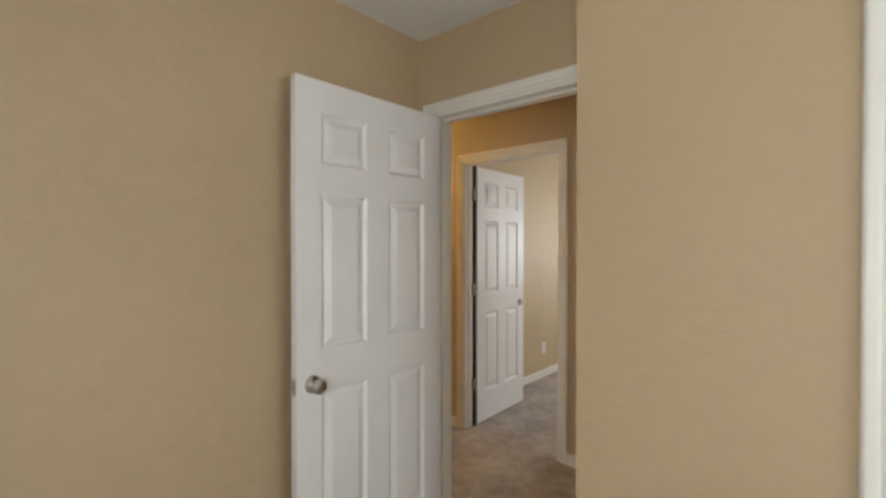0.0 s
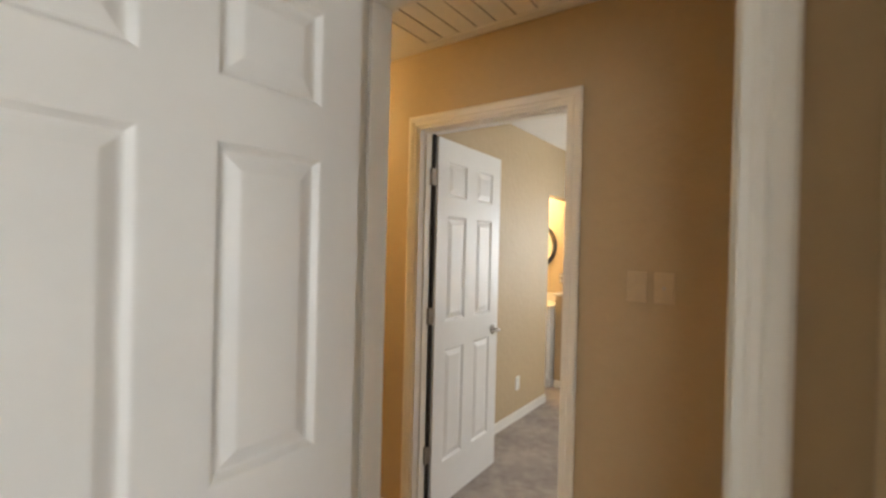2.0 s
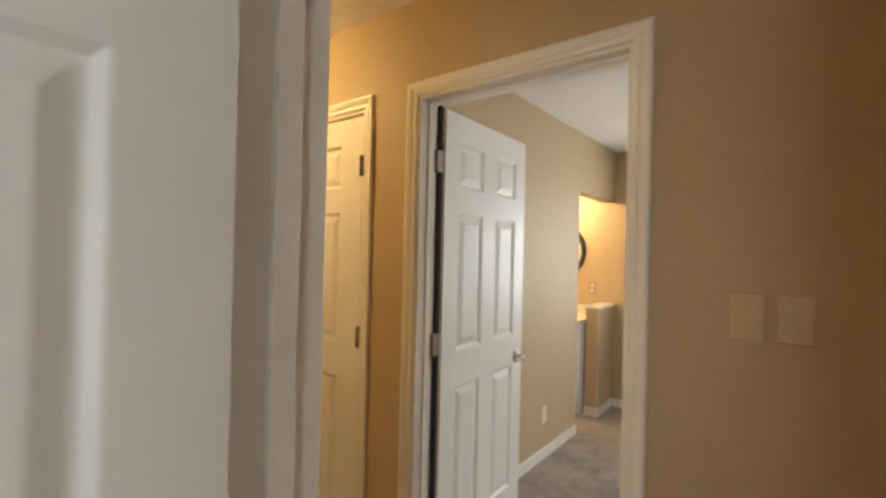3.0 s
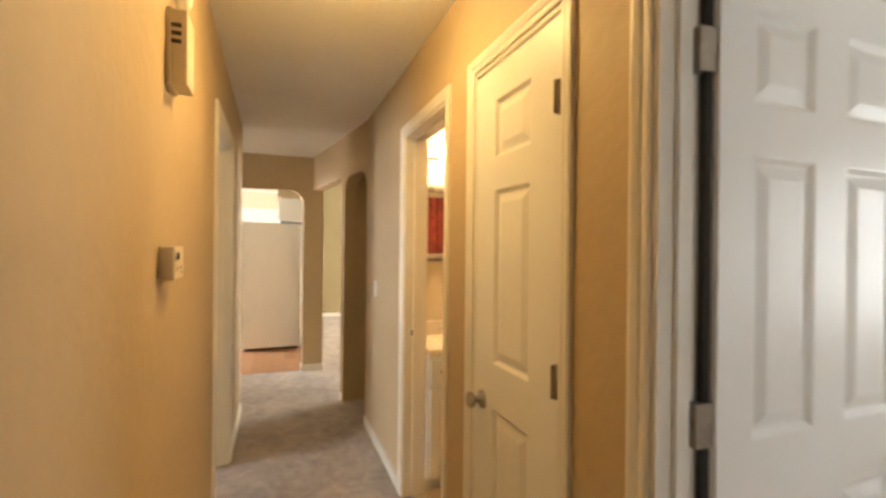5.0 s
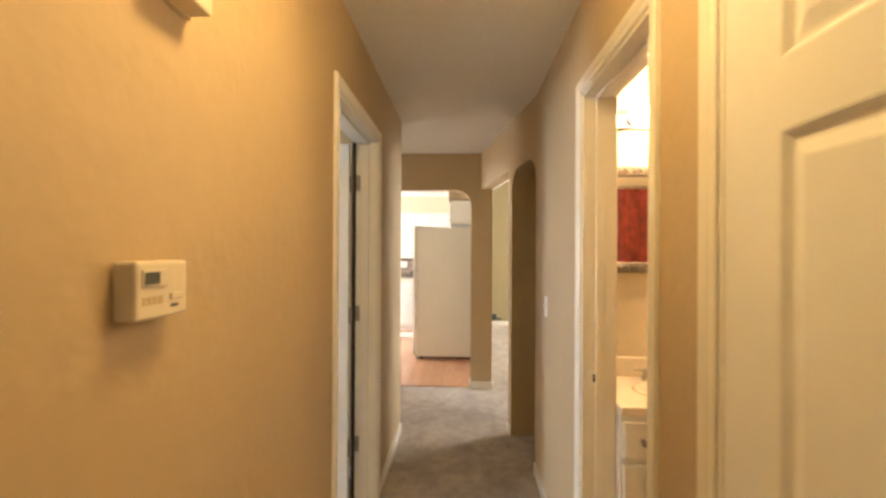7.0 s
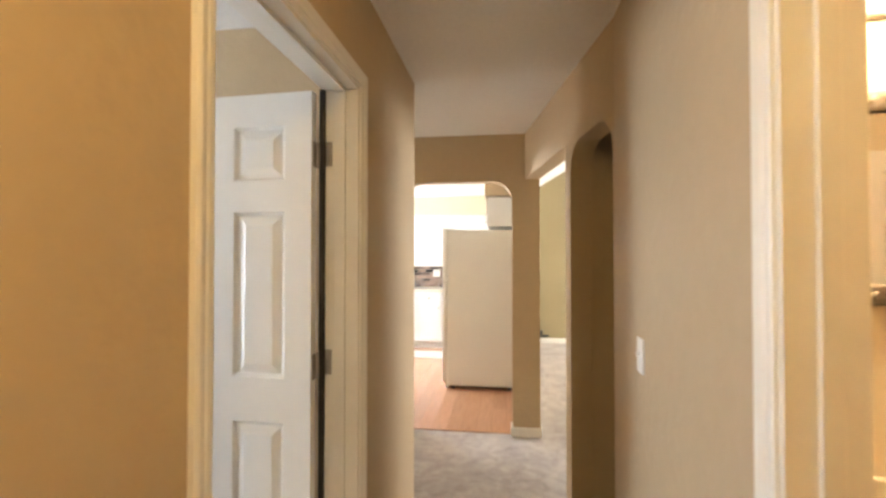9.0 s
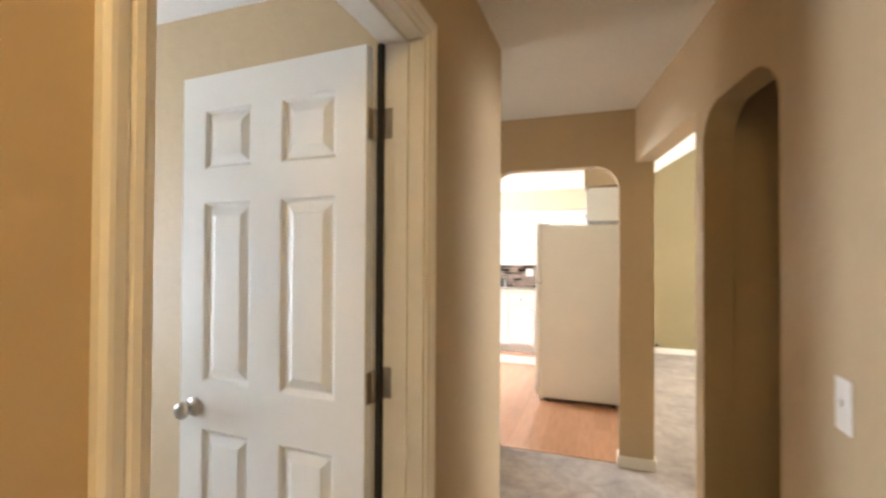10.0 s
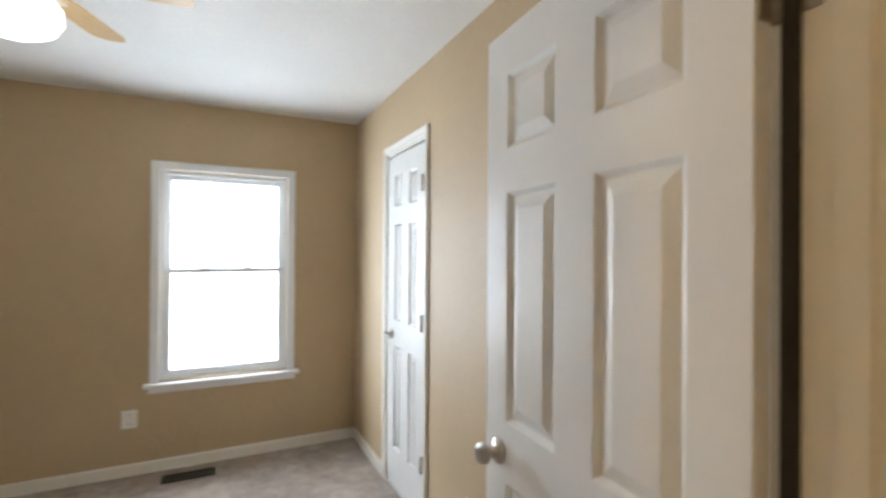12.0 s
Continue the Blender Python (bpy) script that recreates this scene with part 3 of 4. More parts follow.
# dark strips on the jambs stand in for the shade in the hinge gaps
part("gap_shade_strip", boxes(((0.0182, 0.100, 0.0), (0.036, 0.120, HEAD - 0.02)), bevel=0.003), SHADE_AND_REGISTER, f2, "dark strip standing in for the shaded hinge gap")
part("gap_shade_strip", boxes(((0.0182, -0.009, 0.0), (0.036, 0.010, HEAD - 0.02)), bevel=0.003), SHADE_AND_REGISTER, f3, "dark strip standing in for the shaded hinge gap")

# ---- windows ----


def backdrop(name, m, w, h):
    ob = structure(name, boxes(((-w / 2, 0, -h / 2), (w / 2, 0.05, h / 2))), SKYGLOW, "glowing panel standing in for overexposed daylight outside the window", "backdrop")
    ob.matrix_basis = m
    return ob


# glow of the added outdoor panels, in place of overexposed daylight
SKYGLOW = material("backdrop_glow", (0.9, 0.9, 0.9), 1.0, vary=0.0, fine=0.0, emit=((0.96, 0.98, 1.0), 2.6))


def sash_window(name, m, w, h, depth, label):
    """A double-hung window. Local x across the opening, y from the room outwards, z from the opening's foot."""
    root = thing(name, m, label, "window", kind="structure")
    c = 0.055
    for lo, hi in (((-c, -0.016, -0.01), (0, 0, h + c)), ((w, -0.016, -0.01), (w + c, 0, h + c)), ((0, -0.016, h), (w, 0, h + c))):
        part("casing", boxes((lo, hi), bevel=0.004), VINYL, root)
    part("window_sill", boxes(((-c - 0.03, -0.055, -0.032), (w + c + 0.03, 0.03, -0.008)), bevel=0.006), VINYL, root)
    part("apron", boxes(((-c - 0.005, -0.014, -0.075), (w + c + 0.005, 0, -0.032)), bevel=0.004), VINYL, root)
    part("window_frame", boxes(((0, 0.03, 0), (0.025, depth, h)), ((w - 0.025, 0.03, 0), (w, depth, h)), ((0.025, 0.03, h - 0.025), (w - 0.025, depth, h)), ((0.025, 0.03, 0), (w - 0.025, depth, 0.025))), VINYL, root)
    mid = h * 0.515
    for nm, z0, z1, y in (("upper_sash", mid - 0.012, h - 0.025, 0.080), ("lower_sash", 0.025, mid + 0.020, 0.045)):
        t = 0.032
        sash = part(nm, boxes(((0.025, y, z0), (0.025 + t, y + 0.03, z1)), ((w - 0.025 - t, y, z0), (w - 0.025, y + 0.03, z1)), ((0.025 + t, y, z0), (w - 0.025 - t, y + 0.03, z0 + t)), ((0.025 + t, y, z1 - t), (w - 0.025 - t, y + 0.03, z1)), bevel=0.003), VINYL, root)
        pane = part("pane", boxes(((0.025 + t, y + 0.013, z0 + t), (w - 0.025 - t, y + 0.017, z1 - t))), GLASS, sash, "clear glass pane")
        pane.visible_shadow = False
        if nm == "lower_sash":
            for u in (0.33, 0.67):
                part("sash_lock", boxes(((w * u - 0.03, y + 0.002, z1), (w * u + 0.03, y + 0.026, z1 + 0.010)), ((w * u - 0.012, y + 0.004, z1 + 0.010), (w * u + 0.02, y + 0.016, z1 + 0.017)), bevel=0.002), VINYL, sash)
    return root


def opening_window(name, hole, m, label):
    return sash_window(name, m, hole[1] - hole[0], hole[3] - hole[2], 0.14, label)


LABEL_W = "white vinyl double-hung window with bright daylight behind"
opening_window("window_1", WIN_THREE, pose(WIN_THREE[1], SOUTH, WIN_THREE[2], 0, 0, 180), LABEL_W)
opening_window("window_2", WIN_TWO, pose(WIN_TWO[0], FAR_TWO, WIN_TWO[2]), LABEL_W)
opening_window("window_3", WIN_TWO_SIDE, pose(1.2, WIN_TWO_SIDE[1], WIN_TWO_SIDE[2], 0, 0, -90), LABEL_W)
# unseen east window, added to go with the fill lamp
opening_window("window_4_added", WIN_ONE_ADDED, pose(2.2, WIN_ONE_ADDED[1], WIN_ONE_ADDED[2], 0, 0, -90), LABEL_W)
opening_window("window_8", WIN_ONE_SOUTH, pose(WIN_ONE_SOUTH[1], SOUTH, WIN_ONE_SOUTH[2], 0, 0, 180), LABEL_W)
# unseen passage window, added to hold the warm fill lamp
opening_window("window_5_added", WIN_PASS_ADDED, pose(WIN_PASS_ADDED[1], SOUTH, WIN_PASS_ADDED[2], 0, 0, 180), LABEL_W)
opening_window("window_6", WIN_KITCHEN, pose(WIN_KITCHEN[1], SOUTH, WIN_KITCHEN[2], 0, 0, 180), LABEL_W)
opening_window("window_7", WIN_LIVING, pose(WIN_LIVING[0], 7.0, WIN_LIVING[2]), LABEL_W)
backdrop("backdrop_south", pose(-4.2, -3.2, 1.6), 16, 4.4)
backdrop("backdrop_north", pose(-3.0, 9.4, 1.6), 18, 4.4)

# ---- hall ----


def wall_plate(name, m, label, kind="blank", w=0.07, h=0.115, mat=None):
    """A cover plate. Local x across, -y out of the wall, centred."""
    cat = {"outlet": "outlet", "switch": "light switch"}.get(kind, "wall plate")
    root = thing(name, m, label, cat)
    part("plate", boxes(((-w / 2, -0.006, -h / 2), (w / 2, 0, h / 2)), bevel=0.003), mat or PLATE, root)
    if kind == "switch":
        t = part("toggle", boxes(((-0.005, -0.018, -0.002), (0.005, -0.006, 0.014)), bevel=0.002), PLATE, root)
    elif kind == "outlet":
        for z in (-0.027, 0.027):
            o = part("socket", boxes(((-0.017, -0.009, z - 0.014), (0.017, -0.006, z + 0.014)), bevel=0.002), PLATE, root)
            # slots are black patches that paint the shade of the holes
            part("slots", boxes(((-0.009, -0.0096, z - 0.004), (-0.006, -0.0088, z + 0.007)), ((0.006, -0.0096, z - 0.004), (0.009, -0.0088, z + 0.007))), BLACK, o)
    elif kind == "jack":
        part("jack", lathe([(0.006, 0), (0.006, 0.008), (0.003, 0.008), (0.003, 0.004), (0, 0.004)], 12, pose(0, -0.006, 0, 90)), NICKEL, root)
    for z in (-0.042, 0.042):
        part("screw", lathe([(0.003, 0), (0.003, 0.001), (0, 0.0015)], 10, pose(0, -0.006, z, 90)), mat or PLATE, root)
    return root


wall_plate("blank_plate", pose(-0.795, NORTH_HALL, 1.31), "painted-over blank plate on the tan hall wall", mat=PAINTED)
wall_plate("cable_plate", pose(-0.70, NORTH_HALL, 1.31), "tan cable jack plate on the hall wall", "jack", mat=PAINTED)
wall_plate("light_switch", pose(-4.47, NORTH_HALL, 1.118), "white toggle light switch on the tan hall wall", "switch")
wall_plate("light_switch", pose(-0.28, 1.66, 1.12, 0, 0, -90), "white toggle light switch on the bedroom wall", "switch")
wall_plate("outlet", pose(WEST_TWO, 4.637, 0.31, 0, 0, 90), "white outlet low on the tan bedroom wall", "outlet")
wall_plate("outlet", pose(-4.715, 0.53, 0.34, 0, 0, 90), "white outlet low on the tan bedroom wall", "outlet")
wall_plate("outlet", pose(-3.245, SOUTH, 0.362, 0, 0, 180), "white outlet below the bedroom window", "outlet", w=0.085)
wall_plate("outlet", pose(LW, 2.98, 0.33, 0, 0, 90), "white outlet low on the living room wall", "outlet", w=0.09, h=0.13)
wall_plate("outlet", pose(-2.31, FAR_TWO, 1.12), "dark bronze outlet on the yellow-lit nook wall", "outlet", mat=BRONZE)


def thermostat():
    root = thing("thermostat", pose(-2.480, SOUTH_HALL, 1.328, 0, 0, 180), "almond plastic programmable thermostat on the tan hall wall", "thermostat")
    part("case", boxes(((0, -0.036, 0), (0.118, 0, 0.086)), bevel=0.005), PLASTIC, root)
    part("bezel", boxes(((0.010, -0.0385, 0.048), (0.064, -0.036, 0.074)), bevel=0.001), PLASTIC, root)
    part("display", boxes(((0.014, -0.0396, 0.052), (0.046, -0.0386, 0.070))), LCD, root, "grey liquid crystal display")
    for k in range(4):
        part("marking", boxes(((0.012 + k * 0.012, -0.0368, 0.022), (0.021 + k * 0.012, -0.0361, 0.034))), PAINTED, root)
    part("rocker", boxes(((0.072, -0.040, 0.026), (0.100, -0.036, 0.036)), bevel=0.002), PLASTIC, root)
    part("rocker_mark", boxes(((0.076, -0.0366, 0.014), (0.094, -0.0361, 0.019))), BLACK, root)


thermostat()


def chime():
    root = thing("door_chime", pose(-2.540, SOUTH_HALL, 1.838, 0, 0, 180), "almond plastic door chime box with side louvres", "door chime")
    part("case", boxes(((0, -0.05, 0), (0.105, 0, 0.195)), bevel=0.004), PLASTIC, root)
    # black patches on the solid case paint the shade of the louvre slots
    for k in range(3):
        part("slot", boxes(((-0.0008, -0.036, 0.105 + k * 0.021), (0.0006, -0.012, 0.116 + k * 0.021))), BLACK, root, "black patch standing in for a shaded louvre slot")
    part("base_rim", boxes(((-0.003, -0.012, -0.003), (0.108, 0, 0.198)), bevel=0.002), PLASTIC, root)


chime()


def smoke_alarm():
    root = thing("smoke_alarm", pose(-2.625, SOUTH_HALL, 2.135, 90), "round white smoke alarm high on the hall wall", "smoke alarm")
    part("base", lathe([(0.066, 0), (0.066, -0.012), (0.060, -0.014)], 32), PLATE, root, smooth=True)
    part("cover", lathe([(0.060, -0.014), (0.060, -0.030), (0.052, -0.040), (0.02, -0.043), (0.0, -0.043)], 32), PLATE, root, smooth=True)


smoke_alarm()


def hall_lamp():
    root = thing("ceiling_lamp", pose(-2.73, 2.47, CEILING), "lit alabaster glass dome lamp with brass finial on the hall ceiling", "ceiling lamp")
    part("pan", lathe([(0.0, 0.0), (0.085, 0.0), (0.15, -0.018), (0.155, -0.030), (0.145, -0.034)], 40), NICKEL, root, smooth=True)
    g = part("glass_dome", lathe([(0.148, -0.030), (0.146, -0.05), (0.13, -0.075), (0.10, -0.096), (0.06, -0.108), (0.0, -0.112)], 40), AMBER, root, "glowing alabaster glass bowl", True)
    g.visible_shadow = False
    part("finial", lathe([(0.014, -0.110), (0.016, -0.118), (0.008, -0.126), (0.011, -0.134), (0.004, -0.142), (0.0, -0.144)], 16), NICKEL, root, "brass finial", True)


hall_lamp()


def return_vent():
    x0, x1, y0, y1, z = -1.80, -0.86, 2.26, 2.915, CEILING
    root = thing("return_air_vent", pose(x0, y0, z), "white louvred return-air grille in the hall ceiling", "vent")
    w, d, f = x1 - x0, y1 - y0, 0.035
    # near-black sheet stands in for the shade behind the slats
    part("backing", boxes(((0, 0, -0.004), (w, d, -0.001))), DARK, root, "dark sheet standing in for the shaded duct")
    part("frame", boxes(((0, 0, -0.014), (w, f, -0.004)), ((0, d - f, -0.014), (w, d, -0.004)), ((0, f, -0.014), (f, d - f, -0.004)), ((w - f, f, -0.014), (w, d - f, -0.004)), bevel=0.002), PLATE, root)
    n = 9
    step = (w - 2 * f) / n
    for k in range(n):
        part("slat", boxes(((f + k * step + 0.003, f + 0.004, -0.012), (f + (k + 1) * step - 0.003, d - f - 0.004, -0.006)), bevel=0.0015), PLATE, root)


return_vent()
# transition strip under the archway
tagged(part("threshold_strip", boxes(((KX - 0.075, A0, 0.0005), (KX - 0.045, A1, 0.006)), bevel=0.002), LAMINATE), "thin wooden strip between carpet and laminate", "threshold", kind="structure")

# ---- bedroom three ----


def ceiling_fan():
    root = thing("ceiling_fan", pose(-3.20, 0.46, CEILING), "white ceiling fan with maple blades and a lit globe", "ceiling fan")
    part("canopy", lathe([(0.0, 0.0), (0.07, 0.0), (0.065, -0.03), (0.03, -0.05), (0.014, -0.055)], 28), WHITE, root, smooth=True)
    part("downrod", lathe([(0.013, -0.05), (0.013, -0.10)], 16), WHITE, root, smooth=True)
    part("motor", lathe([(0.02, -0.095), (0.10, -0.11), (0.115, -0.135), (0.115, -0.185), (0.09, -0.205), (0.05, -0.21), (0.0, -0.212)], 32), WHITE, root, smooth=True)
    for k in range(5):
        turn = pose(0, 0, -0.165, 0, 0, 33 + 72 * k) @ pose(0, 0, 0, 9)
        bm = bmesh.new()
        outline = [(0.15, -0.045), (0.20, -0.060), (0.42, -0.068), (0.455, -0.055), (0.47, -0.02), (0.47, 0.02), (0.455, 0.055), (0.42, 0.068), (0.20, 0.060), (0.15, 0.045)]
        a = [bm.verts.new(turn @ Vector((x, y, 0.003))) for x, y in outline]
        b = [bm.verts.new(turn @ Vector((x, y, -0.003))) for x, y in outline]
        bm.faces.new(a), bm.faces.new(b[::-1])
        for i in range(len(a)):
            j = (i + 1) % len(a)
            bm.faces.new((a[i], b[i], b[j], a[j]))
        bmesh.ops.recalc_face_normals(bm, faces=bm.faces)
        blade = part("blade", bm, BLADE, root, "light maple fan blade")
        arm = boxes(((0.085, -0.016, -0.008), (0.20, 0.016, -0.003)), bevel=0.002)
        bmesh.ops.transform(arm, matrix=turn, verts=arm.verts)
        part("blade_iron", arm, WHITE, blade)
    g = part("globe", lathe([(0.05, -0.205), (0.085, -0.23), (0.115, -0.265), (0.118, -0.30), (0.10, -0.335), (0.06, -0.358), (0.0, -0.366)], 32), GLOBE, root, "glowing frosted glass globe", True)
    g.visible_shadow = False
    part("pull_chain", lathe([(0.0015, -0.36), (0.0015, -0.44), (0.004, -0.445), (0.004, -0.46), (0.0, -0.462)], 8, pose(0.03, 0.0, 0)), NICKEL, root, smooth=True)


ceiling_fan()


def floor_register(m):
    root = thing("floor_register", m, "dark brown metal floor register in the carpet", "floor register")
    part("frame", boxes(((0, 0, 0), (0.30, 0.012, 0.006)), ((0, 0.098, 0), (0.30, 0.11, 0.006)), ((0, 0.012, 0), (0.012, 0.098, 0.006)), ((0.288, 0.012, 0), (0.30, 0.098, 0.006)), bevel=0.0015), SHADE_AND_REGISTER, root)
    # flat black sheet in place of a well, painting its shade
    part("well", boxes(((0.012, 0.012, 0.0005), (0.288, 0.098, 0.001))), BLACK, root)
    for k in range(16):
        part("louvre", boxes(((0.016 + k * 0.017, 0.012, 0.001), (0.024 + k * 0.017, 0.098, 0.005))), SHADE_AND_REGISTER, root)


floor_register(pose(-3.74, SOUTH + 0.11, 0.001))

# ---- kitchen ----


def fridge():
    root = thing("fridge", pose(-8.60, 1.90, 0), "white top-freezer fridge standing side-on beside the kitchen archway", "fridge")
    w, d, h = 0.75, 0.715, 1.735
    part("body", boxes(((0, 0.0, 0.035), (w, d, h)), bevel=0.006), FRIDGE, root)
    for z0, z1, nm in ((0.075, 1.16, "fridge_door"), (1.17, h + 0.004, "freezer_door")):
        dr = part(nm, boxes(((0, -0.062, z0), (w, -0.008, z1)), bevel=0.010), FRIDGE, root)
        part("gasket", boxes(((0.01, -0.008, z0 + 0.01), (w - 0.01, 0.0, z1 - 0.01))), PLATE, dr, "pale door gasket")
        part("door_handle", boxes(((0.03, -0.098, z0 + (0.55 if nm == "fridge_door" else 0.05)), (0.055, -0.062, z0 + (1.0 if nm == "fridge_door" else 0.40))), bevel=0.008), FRIDGE, dr)
    part("kick_grille", boxes(((0.01, -0.03, 0.012), (w - 0.01, 0.0, 0.068)), bevel=0.003), PLATE, root)
    part("hinge_cover", boxes(((w - 0.11, -0.055, h + 0.004), (w - 0.015, 0.06, h + 0.022)), bevel=0.006), PLATE, root)
    for x in (0.05, w - 0.05):
        for y in (0.05, d - 0.05):
            part("foot", lathe([(0.02, 0.0), (0.02, 0.02), (0.012, 0.024), (0.012, 0.036)], 12, pose(x, y, 0)), BLACK, root)


fridge()


def cabinet(name, m, w, d, h, doors, label, drawers=False, toe=0.0, pulls=True, group=""):
    """A cabinet unit. Local x along its front, -y out of the front, back at y = d."""
    root = thing(name, m, label, "cabinet", group)
    items = [((0, 0, toe), (w, d, h))]
    part("body", boxes(*items, bevel=0.002), CABINET, root)
    if toe:
        part("toe_kick", boxes(((0, 0.06, 0), (w, d, toe))), CABINET, root)
    top = h - 0.02
    if drawers:
        for k in range(doors):
            a, b = w * k / doors + 0.012, w * (k + 1) / doors - 0.012
            f = part("drawer_front", boxes(((a, -0.018, top - 0.14), (b, 0, top)), bevel=0.004), CABINET, root)
            part("pull_knob", lathe([(0.009, 0), (0.006, 0.010), (0.014, 0.020), (0.012, 0.027), (0.0, 0.030)], 16, pose((a + b) / 2, -0.018, top - 0.07, 90)), PEWTER, f, "dark round knob", True)
        top -= 0.165
    for k in range(doors):
        a, b, z0 = w * k / doors + 0.012, w * (k + 1) / doors - 0.012, toe + 0.02
        f = part("cabinet_door", boxes(((a, -0.018, z0), (a + 0.055, 0, top)), ((b - 0.055, -0.018, z0), (b, 0, top)), ((a + 0.055, -0.018, z0), (b - 0.055, 0, z0 + 0.055)), ((a + 0.055, -0.018, top - 0.055), (b - 0.055, 0, top)), ((a + 0.055, -0.009, z0 + 0.055), (b - 0.055, 0, top - 0.055)), bevel=0.002), CABINET, root)
        if pulls:
            side = b - 0.028 if k % 2 == 0 else a + 0.028
            zk = top - 0.06 if drawers or toe else z0 + 0.06
            part("pull_knob", lathe([(0.009, 0), (0.006, 0.010), (0.014, 0.020), (0.012, 0.027), (0.0, 0.030)], 16, pose(side, -0.018, zk, 90)), NICKEL, f, smooth=True)
    return root


# base and wall units along the west wall; fronts face east
for k, (y0, y1) in enumerate(((2.66, 1.90), (1.90, 1.14), (1.14, 0.38), (0.38, -0.38), (-0.38, -1.08))):
    cabinet("base_cabinet", pose(-10.0, y1, 0, 0, 0, 90), y0 - y1, 0.595, 0.88, 2, "white painted kitchen base cabinet under the worktop", toe=0.10, drawers=k in (1, 3), group="kitchen base cabinets")
    cabinet("wall_cabinet", pose(-10.27, y1, 1.29, 0, 0, 90), y0 - y1, 0.325, 0.83, 2, "white painted kitchen wall cabinet below the soffit", group="kitchen wall cabinets")
tagged(part("worktop", boxes(((KW, -1.08, 0.882), (-9.975, 2.655, 0.92)), bevel=0.006), MARBLE), "pale laminate worktop along the kitchen wall", "worktop")
cabinet("wall_cabinet", pose(-8.70, 2.335, 1.77, 0, 0, 0), 0.82, 0.32, 0.32, 2, "cream painted cabinet above the fridge", group="kitchen wall cabinets")
tagged(part("floor_mat", boxes(((-9.75, 0.70, 0.0005), (-9.30, 1.75, 0.010)), bevel=0.004), MAT), "beige woven mat before the kitchen sink", "mat")


def kitchen_tap():
    root = thing("kitchen_tap", pose(-10.42, 1.0, 0.922), "chrome kitchen tap on the worktop", "tap")
    part("base", lathe([(0.028, 0), (0.028, 0.01), (0.016, 0.02), (0.014, 0.16), (0.0, 0.165)], 16), NICKEL, root, smooth=True)
    part("spout", lathe([(0.011, 0), (0.010, 0.20), (0.0, 0.202)], 12, pose(0, 0, 0.13, 0, 75, 0)), NICKEL, root, smooth=True)
    part("lever", boxes(((-0.008, -0.008, 0.16), (0.06, 0.008, 0.172)), bevel=0.003), NICKEL, root)


kitchen_tap()
tagged(part("socket_plate", boxes(((-10.597, 1.30, 1.10), (-10.585, 1.42, 1.22)), bevel=0.003), PLATE), "white outlet cover on the tiled splashback", "outlet")

# ---- living room ----
trim = thing("trim_living", pose(LW, 3.76, 0), "tall white painted trim boards on the living room wall", "trim", kind="structure")
part("board", boxes(((0, 0, 0), (0.02, 0.15, 2.86)), bevel=0.003), TRIM, trim)
part("ledge", boxes(((0.02, -0.02, 1.40), (0.12, 0.17, 1.455)), bevel=0.006), TRIM, trim)
tagged(part("wall_cable", boxes(((LW + 0.01, 3.02, 0.10), (LW + 0.05, 3.24, 0.135)), ((LW + 0.01, 3.05, 0.135), (LW + 0.045, 3.14, 0.21)), bevel=0.01), BLACK), "dark coiled cable lying by the living room wall", "cable")

# ---- bathroom ----
VF = BATH_W + 0.45
cabinet("bath_vanity", pose(VF, 3.10, 0, 0, 0, 90), 0.64, 0.445, 0.80, 4, "white painted bathroom vanity with drawers and dark knobs", drawers=True, toe=0.09)


def vanity_top(m, w, d, label):
    root = thing("washbasin", m, label, "washbasin")
    part("slab", boxes(((0, -0.015, 0), (w, d, 0.035)), bevel=0.006), MARBLE, root)
    part("splashback", boxes(((0, d - 0.02, 0.035), (w, d, 0.125)), bevel=0.004), MARBLE, root)
    part("basin", lathe([(0.185, 0.034), (0.182, 0.041), (0.170, 0.043), (0.150, 0.040), (0.10, 0.037), (0.0, 0.0362)], 40, Matrix.Translation((w / 2, d * 0.45, 0)) @ Matrix.Diagonal((1.1, 0.85, 1, 1))), MARBLE, root, smooth=True)
    return root


vanity_top(pose(VF, 3.10, 0.802, 0, 0, 90), 0.66, 0.445, "cream cultured marble vanity top with splashback")


def basin_tap(m):
    root = thing("basin_tap", m, "chrome two-handle basin tap on the vanity", "tap")
    part("base", boxes(((-0.08, -0.025, 0), (0.08, 0.025, 0.018)), bevel=0.008), NICKEL, root)
    part("spout", lathe([(0.015, 0.0), (0.013, 0.06), (0.009, 0.12), (0.0, 0.122)], 14, pose(0, 0, 0.02, 62)), NICKEL, root, smooth=True)
    for x in (-0.065, 0.065):
        h = part("handle", lathe([(0.018, 0.015), (0.014, 0.03), (0.017, 0.045), (0.008, 0.055), (0.0, 0.056)], 14, pose(x, 0, 0)), NICKEL, root, smooth=True)
        part("blade", boxes(((x - (0.05 if x < 0 else 0.008), -0.007, 0.046), (x + (0.008 if x < 0 else 0.05), 0.007, 0.056)), bevel=0.003), NICKEL, h)


basin_tap(pose(BATH_W + 0.10, 3.40, 0.838, 0, 0, 90))


